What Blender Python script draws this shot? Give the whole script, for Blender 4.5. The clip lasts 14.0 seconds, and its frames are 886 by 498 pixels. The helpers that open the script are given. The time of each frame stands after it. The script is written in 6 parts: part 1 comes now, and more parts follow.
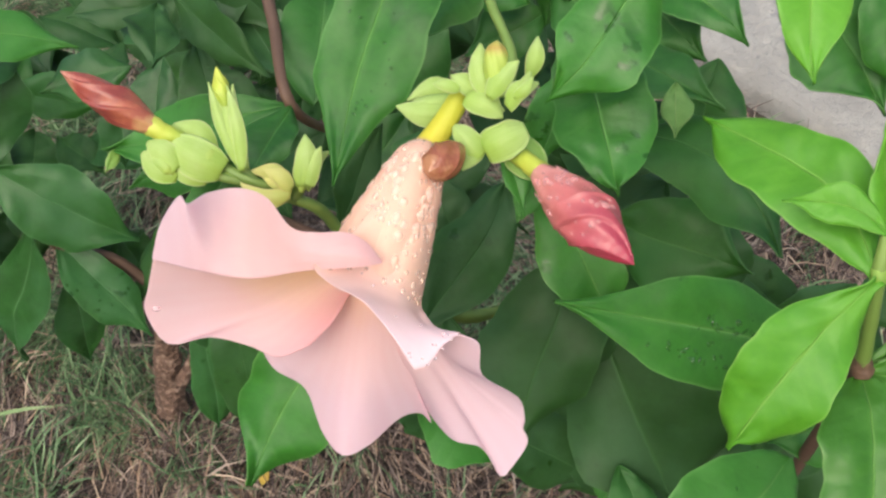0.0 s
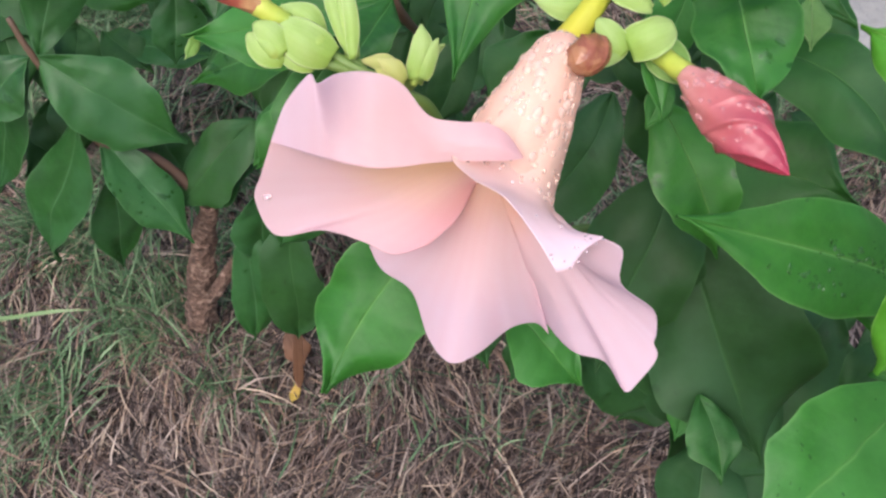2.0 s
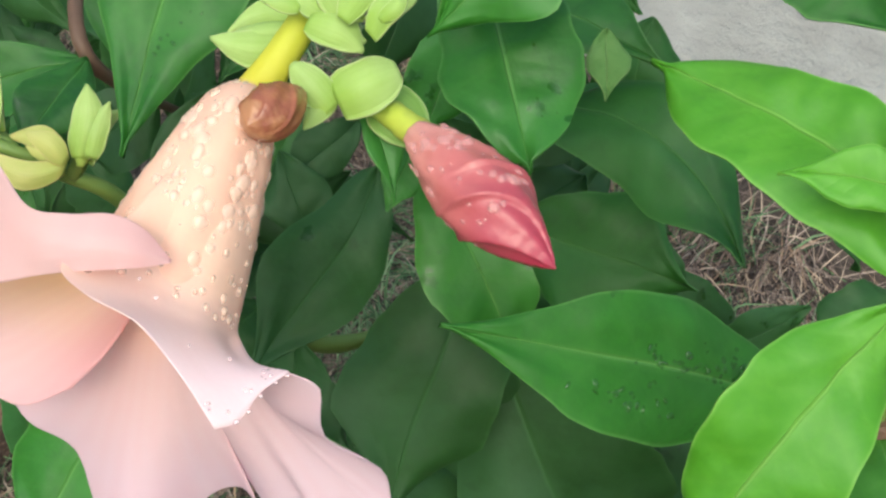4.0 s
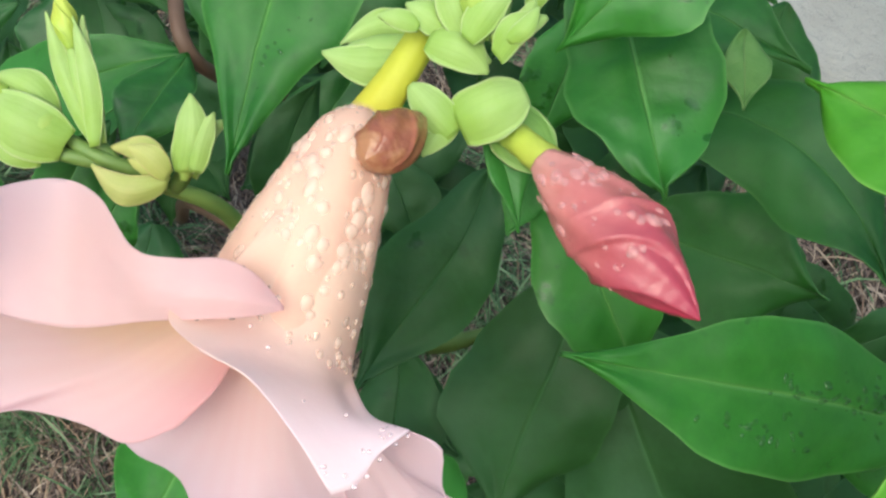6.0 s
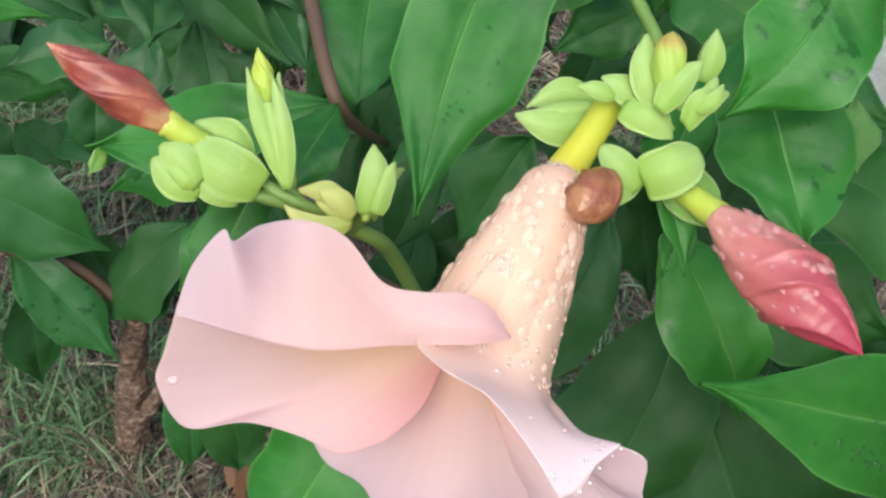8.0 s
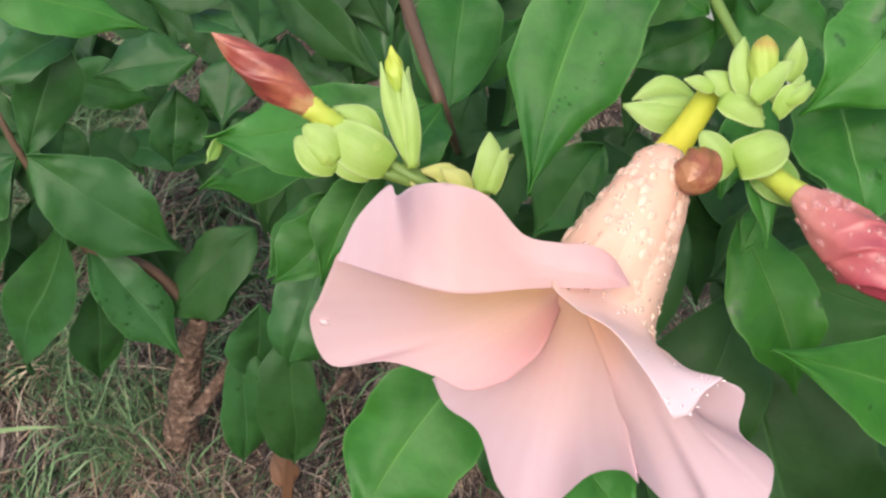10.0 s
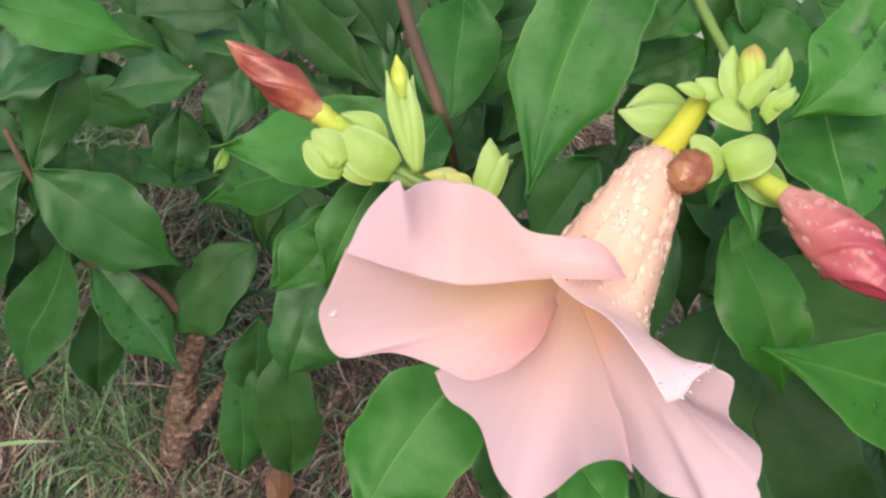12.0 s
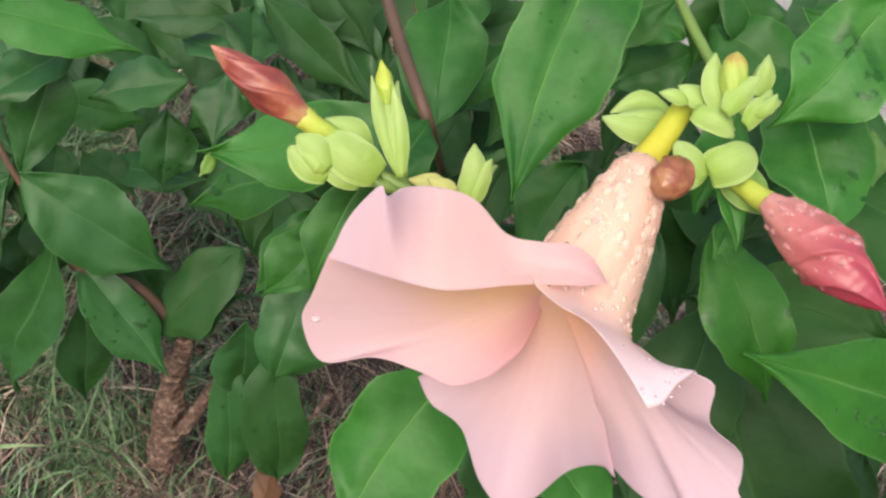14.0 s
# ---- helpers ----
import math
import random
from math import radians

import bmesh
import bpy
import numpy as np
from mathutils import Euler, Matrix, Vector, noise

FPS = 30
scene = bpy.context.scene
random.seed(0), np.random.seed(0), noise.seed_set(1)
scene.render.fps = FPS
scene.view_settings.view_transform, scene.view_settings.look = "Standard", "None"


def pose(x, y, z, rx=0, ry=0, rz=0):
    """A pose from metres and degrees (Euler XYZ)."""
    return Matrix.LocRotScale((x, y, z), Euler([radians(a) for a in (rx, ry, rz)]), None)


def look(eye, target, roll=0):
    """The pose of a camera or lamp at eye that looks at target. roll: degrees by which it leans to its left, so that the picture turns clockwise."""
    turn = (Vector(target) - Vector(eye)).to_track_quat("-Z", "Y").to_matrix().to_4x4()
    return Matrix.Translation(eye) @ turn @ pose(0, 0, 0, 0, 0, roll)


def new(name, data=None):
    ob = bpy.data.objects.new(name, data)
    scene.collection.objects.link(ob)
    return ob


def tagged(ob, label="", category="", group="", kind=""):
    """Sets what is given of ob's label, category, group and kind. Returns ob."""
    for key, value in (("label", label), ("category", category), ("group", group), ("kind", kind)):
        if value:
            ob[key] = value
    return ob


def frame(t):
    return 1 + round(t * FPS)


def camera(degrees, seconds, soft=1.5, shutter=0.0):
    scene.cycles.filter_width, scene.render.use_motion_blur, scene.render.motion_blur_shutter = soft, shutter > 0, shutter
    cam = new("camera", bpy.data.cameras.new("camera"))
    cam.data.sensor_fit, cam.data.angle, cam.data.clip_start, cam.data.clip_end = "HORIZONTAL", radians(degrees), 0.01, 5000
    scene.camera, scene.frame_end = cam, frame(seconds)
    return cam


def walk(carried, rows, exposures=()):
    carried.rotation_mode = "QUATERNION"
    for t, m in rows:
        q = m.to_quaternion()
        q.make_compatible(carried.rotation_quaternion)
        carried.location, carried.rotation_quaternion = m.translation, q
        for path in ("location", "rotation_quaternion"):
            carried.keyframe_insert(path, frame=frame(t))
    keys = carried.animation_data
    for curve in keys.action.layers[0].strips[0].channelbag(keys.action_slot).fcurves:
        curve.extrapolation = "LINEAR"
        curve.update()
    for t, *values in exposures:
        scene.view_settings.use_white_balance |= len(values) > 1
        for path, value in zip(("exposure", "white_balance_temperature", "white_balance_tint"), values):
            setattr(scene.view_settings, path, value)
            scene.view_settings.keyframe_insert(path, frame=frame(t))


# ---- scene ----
cam = camera(42, 14.0, soft=2.5)
PATH = [
    (0, look((0.0000, 0.0000, 0.4937), (-0.0000, 0.1721, 0.2480), -6.00)),
    (0.5, look((-0.0200, -0.0006, 0.4912), (-0.0296, 0.1681, 0.2433), -7.55)),
    (1, look((-0.0319, -0.0022, 0.4807), (-0.0330, 0.1545, 0.2248), -3.71)),
    (1.5, look((-0.0304, -0.0012, 0.4813), (-0.0264, 0.1560, 0.2258), -1.90)),
    (2, look((-0.0282, 0.0026, 0.4802), (-0.0247, 0.1613, 0.2256), -1.71)),
    (2.5, look((-0.0212, 0.0076, 0.4723), (-0.0064, 0.1677, 0.2190), 1.45)),
    (3, look((-0.0052, 0.0184, 0.4568), (0.0278, 0.1878, 0.2115), 4.33)),
    (3.2, look((0.0022, 0.0227, 0.4488), (0.0407, 0.1984, 0.2087), 4.80)),
    (5.3, look((0.0102, 0.0514, 0.4265), (0.0104, 0.2165, 0.1760), -5.16)),
    (5.5, look((0.0072, 0.0521, 0.4273), (0.0068, 0.2157, 0.1757), -5.17)),
    (6, look((0.0050, 0.0547, 0.4295), (0.0091, 0.2187, 0.1784), -3.71)),
    (6.5, look((0.0071, 0.0545, 0.4289), (0.0147, 0.2184, 0.1778), -2.55)),
    (7, look((0.0035, 0.0564, 0.4302), (0.0103, 0.2171, 0.1770), -2.78)),
    (7.5, look((-0.0042, 0.0527, 0.4338), (0.0029, 0.2230, 0.1869), -1.69)),
    (8, look((-0.0268, 0.0460, 0.4481), (-0.0118, 0.2165, 0.2017), 0.66)),
    (8.2, look((-0.0344, 0.0409, 0.4494), (-0.0178, 0.2124, 0.2038), 1.33)),
    (10.3, look((-0.0502, 0.0197, 0.4636), (-0.0303, 0.2023, 0.2264), 3.64)),
    (10.5, look((-0.0503, 0.0186, 0.4648), (-0.0285, 0.2023, 0.2287), 4.06)),
    (11, look((-0.0481, 0.0174, 0.4642), (-0.0261, 0.2020, 0.2288), 4.18)),
    (11.5, look((-0.0527, 0.0139, 0.4653), (-0.0347, 0.2008, 0.2314), 3.05)),
    (12, look((-0.0533, 0.0105, 0.4638), (-0.0320, 0.1984, 0.2309), 4.07)),
    (12.5, look((-0.0544, 0.0099, 0.4631), (-0.0312, 0.1985, 0.2309), 4.49)),
    (13, look((-0.0520, 0.0094, 0.4644), (-0.0280, 0.1985, 0.2327), 4.73)),
    (13.5, look((-0.0542, 0.0100, 0.4641), (-0.0314, 0.1978, 0.2312), 4.65)),
    (14, look((-0.0519, 0.0102, 0.4643), (-0.0284, 0.1989, 0.2323), 4.76)),
]
walk(cam, PATH, exposures=[(0, 0.70, 6450, 8), (0.7, 0.70, 6300, 10), (1.3, 0.70, 5850, 14), (2.2, 0.70, 5900, 14), (3.0, 0.70, 6280, 2), (5.5, 0.69, 5980, -3), (8.0, 0.68, 5920, -2), (10.5, 0.68, 6450, 9), (14.0, 0.68, 6480, 9)])

# ---- light: bright overcast sky ----
world = bpy.data.worlds.new("overcast_sky")
scene.world = world
world.use_nodes = True
wn = world.node_tree.nodes
sky = wn.new("ShaderNodeTexSky")
sky.sky_type = "NISHITA"
sky.sun_disc = False
sky.sun_elevation = radians(58)
sky.sun_rotation = radians(200)
sky.air_density, sky.dust_density, sky.ozone_density = 1.6, 6.0, 1.0
wn["Background"].inputs["Strength"].default_value = 0.14
world.node_tree.links.new(sky.outputs[0], wn["Background"].inputs["Color"])
sun_data = bpy.data.lights.new("sun", "SUN")
sun_data.energy, sun_data.angle, sun_data.color = 1.05, radians(60), (1.0, 0.97, 0.92)
sun = new("sun", sun_data)
sun.matrix_world = look((-0.5, -0.6, 3.0), (0.1, 0.2, 0.0))


# ---- materials ----
class Nodes:
    """A small helper to wire a material."""

    def __init__(self, name):
        self.mat = bpy.data.materials.new(name)
        self.mat.use_nodes = True
        self.tree = self.mat.node_tree
        self.bsdf = self.tree.nodes["Principled BSDF"]
        self.out = self.tree.nodes["Material Output"]

    def add(self, kind, **values):
        node = self.tree.nodes.new(kind)
        for key, value in values.items():
            node.inputs[key.replace("_", " ")].default_value = value
        return node

    def link(self, a, b):
        self.tree.links.new(a, b)

    def math(self, op, a, b=None, c=None):
        node = self.tree.nodes.new("ShaderNodeMath")
        node.operation = op
        for i, v in enumerate((a, b, c)):
            if v is None:
                continue
            if isinstance(v, (int, float)):
                node.inputs[i].default_value = v
            else:
                self.link(v, node.inputs[i])
        return node.outputs[0]

    def mix(self, fac, a, b, blend="MIX"):
        node = self.tree.nodes.new("ShaderNodeMix")
        node.data_type, node.blend_type = "RGBA", blend
        for i, v in ((0, fac), (6, a), (7, b)):
            if isinstance(v, (int, float)):
                node.inputs[i].default_value = v
            elif isinstance(v, tuple):
                node.inputs[i].default_value = (*v, 1)
            else:
                self.link(v, node.inputs[i])
        return node.outputs[2]

    def ramp(self, fac, stops):
        node = self.tree.nodes.new("ShaderNodeValToRGB")
        self.link(fac, node.inputs[0])
        els = node.color_ramp.elements
        while len(els) < len(stops):
            els.new(0.5)
        for el, (pos, col) in zip(els, stops):
            el.position, el.color = pos, (*col, 1)
        return node.outputs[0]

    def noise(self, scale, detail=3.0, rough=0.55, coords=None):
        node = self.add("ShaderNodeTexNoise", Scale=scale, Detail=detail, Roughness=rough)
        if coords is None:
            coords = self.tree.nodes.new("ShaderNodeTexCoord").outputs["Object"]
        self.link(coords, node.inputs["Vector"])
        return node.outputs["Fac"]

    def uv(self):
        sep = self.tree.nodes.new("ShaderNodeSeparateXYZ")
        self.link(self.tree.nodes.new("ShaderNodeTexCoord").outputs["UV"], sep.inputs[0])
        return sep.outputs[0], sep.outputs[1]

    def bump(self, height, strength, distance):
        node = self.add("ShaderNodeBump", Strength=strength, Distance=distance)
        self.link(height, node.inputs["Height"])
        self.link(node.outputs[0], self.bsdf.inputs["Normal"])
        return node.outputs[0]

    def translucent(self, color, share, normal=None):
        """Thin tissue: part of the light passes through it."""
        trans = self.tree.nodes.new("ShaderNodeBsdfTranslucent")
        self.link(color, trans.inputs["Color"])
        mixer = self.tree.nodes.new("ShaderNodeMixShader")
        mixer.inputs[0].default_value = share
        self.link(self.bsdf.outputs[0], mixer.inputs[1])
        self.link(trans.outputs[0], mixer.inputs[2])
        self.link(mixer.outputs[0], self.out.inputs["Surface"])


def leaf_material(name, deep, light, vein, share, rough, shine):
    n = Nodes(name)
    u, v = n.uv()
    across = n.math("ABSOLUTE", u)
    rand = n.tree.nodes.new("ShaderNodeObjectInfo").outputs["Random"]
    tone = n.math("ADD", n.math("MULTIPLY", n.math("SUBTRACT", n.noise(46, 6, 0.65), 0.18), 1.35), n.math("MULTIPLY", rand, 0.45))
    tone = n.math("ADD", tone, n.math("MULTIPLY", n.math("SUBTRACT", n.noise(520, 3), 0.5), 0.55))
    base = n.mix(n.math("MINIMUM", n.math("MAXIMUM", n.math("SUBTRACT", tone, 0.28), 0.0), 1.0), deep, light)
    # midrib and side veins, from the blade's own coordinates
    fine = n.math("MAXIMUM", n.math("SUBTRACT", 1.0, n.math("MULTIPLY", across, 26.0)), 0.0)
    soft = n.math("MAXIMUM", n.math("SUBTRACT", 1.0, n.math("MULTIPLY", across, 8.0)), 0.0)
    rib = n.math("ADD", n.math("MULTIPLY", fine, 0.7), n.math("MULTIPLY", soft, 0.22))
    run = n.math("MULTIPLY", n.math("SUBTRACT", v, n.math("MULTIPLY", n.math("POWER", across, 0.8), 0.13)), 9.0)
    saw = n.math("ABSOLUTE", n.math("SUBTRACT", n.math("FRACT", run), 0.5))
    side = n.math("MULTIPLY", n.math("MAXIMUM", n.math("SUBTRACT", 1.0, n.math("MULTIPLY", saw, 5.0)), 0.0), 0.055)
    lines = n.math("MAXIMUM", rib, side)
    base = n.mix(n.math("MULTIPLY", lines, 0.75), base, vein)
    edge = n.math("MAXIMUM", n.math("SUBTRACT", n.math("MULTIPLY", across, 18.0), 17.0), 0.0)
    base = n.mix(n.math("MULTIPLY", edge, 0.45), base, vein)
    # dull bluish sheen painted into the colour, broken by wet patches and specks
    painted_sheen = n.math("MINIMUM", n.math("MAXIMUM", n.math("MULTIPLY", n.math("SUBTRACT", n.noise(26, 4, 0.6), 0.46), 7.0), 0.0), 1.0)
    base = n.mix(n.math("MULTIPLY", painted_sheen, 0.5), base, (light[0] * 1.35, light[1] * 1.08, light[2] * 2.0))
    patch = n.math("MULTIPLY", n.math("SUBTRACT", n.noise(34, 2), 0.54), 10.0)
    speck = n.math("MULTIPLY", n.math("SUBTRACT", n.noise(230, 3), 0.575), 18.0)
    clamp = lambda s: n.math("MINIMUM", n.math("MAXIMUM", s, 0.0), 1.0)
    specks = n.math("MULTIPLY", clamp(patch), clamp(speck))
    base = n.mix(n.math("MULTIPLY", specks, 0.75), base, tuple(c * 0.8 for c in deep))
    n.link(base, n.bsdf.inputs["Base Color"])
    wet = n.math("MULTIPLY", n.math("SUBTRACT", n.noise(60, 5, 0.6), 0.30), 0.35)
    n.link(n.math("SUBTRACT", n.math("MAXIMUM", n.math("ADD", wet, rough - 0.07), 0.22), n.math("MULTIPLY", specks, 0.25)), n.bsdf.inputs["Roughness"])
    n.bsdf.inputs["Specular IOR Level"].default_value = shine
    puff = n.math("SUBTRACT", n.math("MULTIPLY", n.noise(110, 4), 0.55), n.math("MULTIPLY", lines, 0.45))
    n.bump(puff, 0.6, 0.0016)
    n.translucent(n.mix(0.5, base, (0.12, 0.30, 0.02)), share)
    return n.mat


MATURE = leaf_material("mature_leaf", (0.016, 0.090, 0.008), (0.045, 0.212, 0.018), (0.16, 0.36, 0.09), 0.22, 0.50, 0.42)
# a middle green, somewhat darker than the mature leaf's
MIDDLE = leaf_material("mid_green_leaf", (0.016, 0.078, 0.009), (0.039, 0.170, 0.019), (0.12, 0.27, 0.075), 0.26, 0.50, 0.40)
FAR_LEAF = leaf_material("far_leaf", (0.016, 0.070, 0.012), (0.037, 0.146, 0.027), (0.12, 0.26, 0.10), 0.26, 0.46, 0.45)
# darker copy of the leaf green, with shade inside the shrub put into it
SHADE_LEAF = leaf_material("shade_leaf", (0.017, 0.060, 0.011), (0.035, 0.116, 0.023), (0.062, 0.155, 0.044), 0.28, 0.52, 0.32)
YOUNG_DEEP = leaf_material("half_grown_leaf", (0.032, 0.130, 0.009), (0.062, 0.215, 0.017), (0.18, 0.38, 0.09), 0.22, 0.40, 0.42)
PALE_LEAF = leaf_material("pale_leaf", (0.085, 0.20, 0.045), (0.16, 0.29, 0.085), (0.24, 0.36, 0.14), 0.25, 0.50, 0.2)
YOUNG = leaf_material("young_leaf", (0.074, 0.26, 0.014), (0.130, 0.38, 0.022), (0.28, 0.52, 0.11), 0.24, 0.48, 0.42)


def petal_material(name, stops, across=0.0, share=0.45, cloud=0.22, veins=0.05, rosy_shade=0.0):
    """Thin petal tissue; v runs from the throat outwards, and across lets the colour run over the width too."""
    n = Nodes(name)
    u, v = n.uv()
    run = n.math("ADD", v, n.math("MULTIPLY", n.math("SUBTRACT", 1.0, u), across))
    run = n.math("ADD", run, n.math("MULTIPLY", n.math("SUBTRACT", n.noise(70, 4), 0.5), 0.22))
    base = n.ramp(run, stops)
    base = n.mix(n.math("MULTIPLY", n.noise(42, 4), cloud), base, (0.86, 0.56, 0.58))
    if rosy_shade:
        # rosy shading between petals, painted as a border along one side
        side = n.math("MAXIMUM", n.math("MULTIPLY", n.math("SUBTRACT", u, 0.72), 3.5), 0.0)
        base = n.mix(n.math("MULTIPLY", n.math("MINIMUM", side, 1.0), rosy_shade), base, (0.80, 0.44, 0.47))
    stripe = n.noise(30, 3)
    vein = n.math("MULTIPLY", n.math("ADD", n.math("SINE", n.math("ADD", n.math("MULTIPLY", u, 70.0), n.math("MULTIPLY", stripe, 14.0))), 1.0), 0.5)
    base = n.mix(n.math("MULTIPLY", vein, veins), base, (0.78, 0.40, 0.42))
    n.link(base, n.bsdf.inputs["Base Color"])
    n.bsdf.inputs["Roughness"].default_value = 0.58
    n.bsdf.inputs["Specular IOR Level"].default_value = 0.3
    n.bump(n.math("ADD", n.math("MULTIPLY", vein, veins), n.noise(95, 5, 0.6)), 0.22, 0.0012)
    n.translucent(base, share)
    return n.mat


def tube_material():
    n = Nodes("flower_tube")
    u, v = n.uv()
    base = n.ramp(v, ((0.0, (0.55, 0.60, 0.06)), (0.26, (0.72, 0.66, 0.06)), (0.31, (0.84, 0.53, 0.42)), (0.55, (0.87, 0.57, 0.43)), (0.8, (0.88, 0.60, 0.46)), (1.0, (0.88, 0.62, 0.51))))
    base = n.mix(n.math("MULTIPLY", n.noise(90, 4), n.math("MULTIPLY", n.math("GREATER_THAN", v, 0.3), 0.4)), base, (0.88, 0.66, 0.52))
    base = n.mix(n.math("MULTIPLY", n.math("MAXIMUM", n.math("SUBTRACT", n.noise(150, 4), 0.5), 0.0), n.math("MULTIPLY", n.math("GREATER_THAN", v, 0.3), 1.6)), base, (0.80, 0.44, 0.36))
    n.link(base, n.bsdf.inputs["Base Color"])
    n.bsdf.inputs["Roughness"].default_value = 0.5
    n.bump(n.noise(260, 3), 0.25, 0.001)
    n.translucent(base, 0.38)
    return n.mat


def skin_material(name, stops, rough=0.5, scale=160.0, spread=0.3, share=0.1):
    """Plant skin whose colour runs from the base (v 0) to the tip (v 1)."""
    n = Nodes(name)
    u, v = n.uv()
    base = n.ramp(n.math("ADD", v, n.math("MULTIPLY", n.math("SUBTRACT", n.noise(scale, 4), 0.5), spread)), stops)
    base = n.mix(n.math("MULTIPLY", n.noise(scale * 0.3, 3), 0.25), base, stops[-1][1])
    n.link(base, n.bsdf.inputs["Base Color"])
    n.bsdf.inputs["Roughness"].default_value = rough
    n.bump(n.noise(scale * 2.2, 3), 0.25, 0.0008)
    n.translucent(base, share)
    return n.mat


PETAL = petal_material("petal", ((0.0, (0.93, 0.58, 0.19)), (0.27, (0.90, 0.63, 0.42)), (0.52, (0.87, 0.65, 0.64)), (1.0, (0.86, 0.69, 0.76))), 0.0, 0.6, 0.14)
PETAL_LOBE = petal_material("petal_lobe", ((0.0, (0.93, 0.68, 0.42)), (0.16, (0.90, 0.67, 0.52)), (0.38, (0.87, 0.65, 0.64)), (1.0, (0.86, 0.69, 0.76))), -0.5, 0.6, 0.14, 0.05, 0.55)
FLARE = petal_material("flared_petal", ((0.0, (0.88, 0.62, 0.48)), (0.45, (0.89, 0.65, 0.51)), (0.75, (0.88, 0.66, 0.61)), (1.0, (0.87, 0.69, 0.72))), 0.15, 0.40, 0.06, 0.012)
TUBE = tube_material()
PINK_BUD = skin_material("pink_bud_skin", ((0.0, (0.62, 0.30, 0.26)), (0.35, (0.48, 0.15, 0.14)), (0.7, (0.36, 0.058, 0.080)), (1.0, (0.33, 0.03, 0.06))), 0.30, 160.0, 0.5)
RED_BUD = skin_material("red_bud_skin", ((0.0, (0.46, 0.26, 0.11)), (0.22, (0.33, 0.085, 0.048)), (0.5, (0.20, 0.028, 0.026)), (0.75, (0.27, 0.045, 0.035)), (1.0, (0.48, 0.20, 0.13))), 0.28, 210.0, 1.25)
BROWN_BUD = skin_material("brown_bud_skin", ((0.0, (0.46, 0.28, 0.12)), (0.3, (0.34, 0.12, 0.06)), (0.7, (0.24, 0.065, 0.04)), (1.0, (0.38, 0.17, 0.08))), 0.25, 330.0, 1.6)
CALYX = skin_material("calyx_skin", ((0.0, (0.40, 0.53, 0.08)), (0.5, (0.37, 0.53, 0.13)), (1.0, (0.46, 0.60, 0.20))), 0.5, 120.0, 0.4, 0.3)
CALYX_DEEP = skin_material("shaded_calyx_skin", ((0.0, (0.24, 0.40, 0.05)), (0.5, (0.22, 0.38, 0.06)), (1.0, (0.30, 0.46, 0.10))), 0.5, 120.0, 0.4, 0.3)
CALYX_OLD = skin_material("yellowing_calyx_skin", ((0.0, (0.44, 0.55, 0.11)), (0.5, (0.55, 0.61, 0.17)), (1.0, (0.62, 0.60, 0.19))), 0.5, 120.0, 0.5, 0.3)
ORANGE_TIP = skin_material("orange_bud_skin", ((0.0, (0.30, 0.46, 0.07)), (0.62, (0.36, 0.46, 0.08)), (0.82, (0.40, 0.26, 0.06)), (1.0, (0.38, 0.42, 0.08))), 0.5, 160.0, 0.25)
NECK = skin_material("yellow_stalk_skin", ((0.0, (0.30, 0.44, 0.06)), (0.5, (0.42, 0.50, 0.06)), (1.0, (0.48, 0.52, 0.08))), 0.45)
STALK = skin_material("green_stalk_skin", ((0.0, (0.13, 0.20, 0.04)), (0.5, (0.15, 0.24, 0.05)), (1.0, (0.19, 0.29, 0.06))), 0.5)
BROWN_STEM = skin_material("brown_stem_skin", ((0.0, (0.085, 0.052, 0.036)), (0.5, (0.135, 0.072, 0.048)), (1.0, (0.115, 0.072, 0.042))), 0.6)


def sepal_material(name, low, high, rim):
    """Sepal skin with fine lengthwise veins and a paler rim."""
    n = Nodes(name)
    u, v = n.uv()
    across = n.math("ABSOLUTE", u)
    base = n.mix(n.math("MINIMUM", n.math("MAXIMUM", n.math("ADD", v, n.math("MULTIPLY", n.math("SUBTRACT", n.noise(240, 4), 0.5), 1.2)), 0.0), 1.0), low, high)
    vein = n.math("POWER", n.math("ABSOLUTE", n.math("SINE", n.math("ADD", n.math("MULTIPLY", u, 13.0), n.math("MULTIPLY", n.noise(160, 2), 3.0)))), 6.0)
    base = n.mix(n.math("MULTIPLY", vein, 0.06), base, tuple(c * 0.72 for c in low))
    edge = n.math("MAXIMUM", n.math("SUBTRACT", n.math("MULTIPLY", across, 9.0), 8.0), 0.0)
    base = n.mix(n.math("MULTIPLY", edge, 0.7), base, rim)
    n.link(base, n.bsdf.inputs["Base Color"])
    n.bsdf.inputs["Roughness"].default_value = 0.52
    n.bump(n.math("SUBTRACT", n.math("MULTIPLY", n.noise(330, 4), 0.6), n.math("MULTIPLY", vein, 0.08)), 0.35, 0.0008)
    n.translucent(base, 0.3)
    return n.mat


SEPAL = sepal_material("sepal_skin", (0.32, 0.48, 0.08), (0.43, 0.57, 0.19), (0.58, 0.66, 0.32))
# deeper green; on the pink bud's calyx it paints in shade
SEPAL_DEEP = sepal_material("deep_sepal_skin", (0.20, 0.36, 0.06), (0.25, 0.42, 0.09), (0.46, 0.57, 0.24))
SEPAL_OLD = sepal_material("yellowing_sepal_skin", (0.46, 0.52, 0.12), (0.58, 0.56, 0.20), (0.62, 0.52, 0.22))


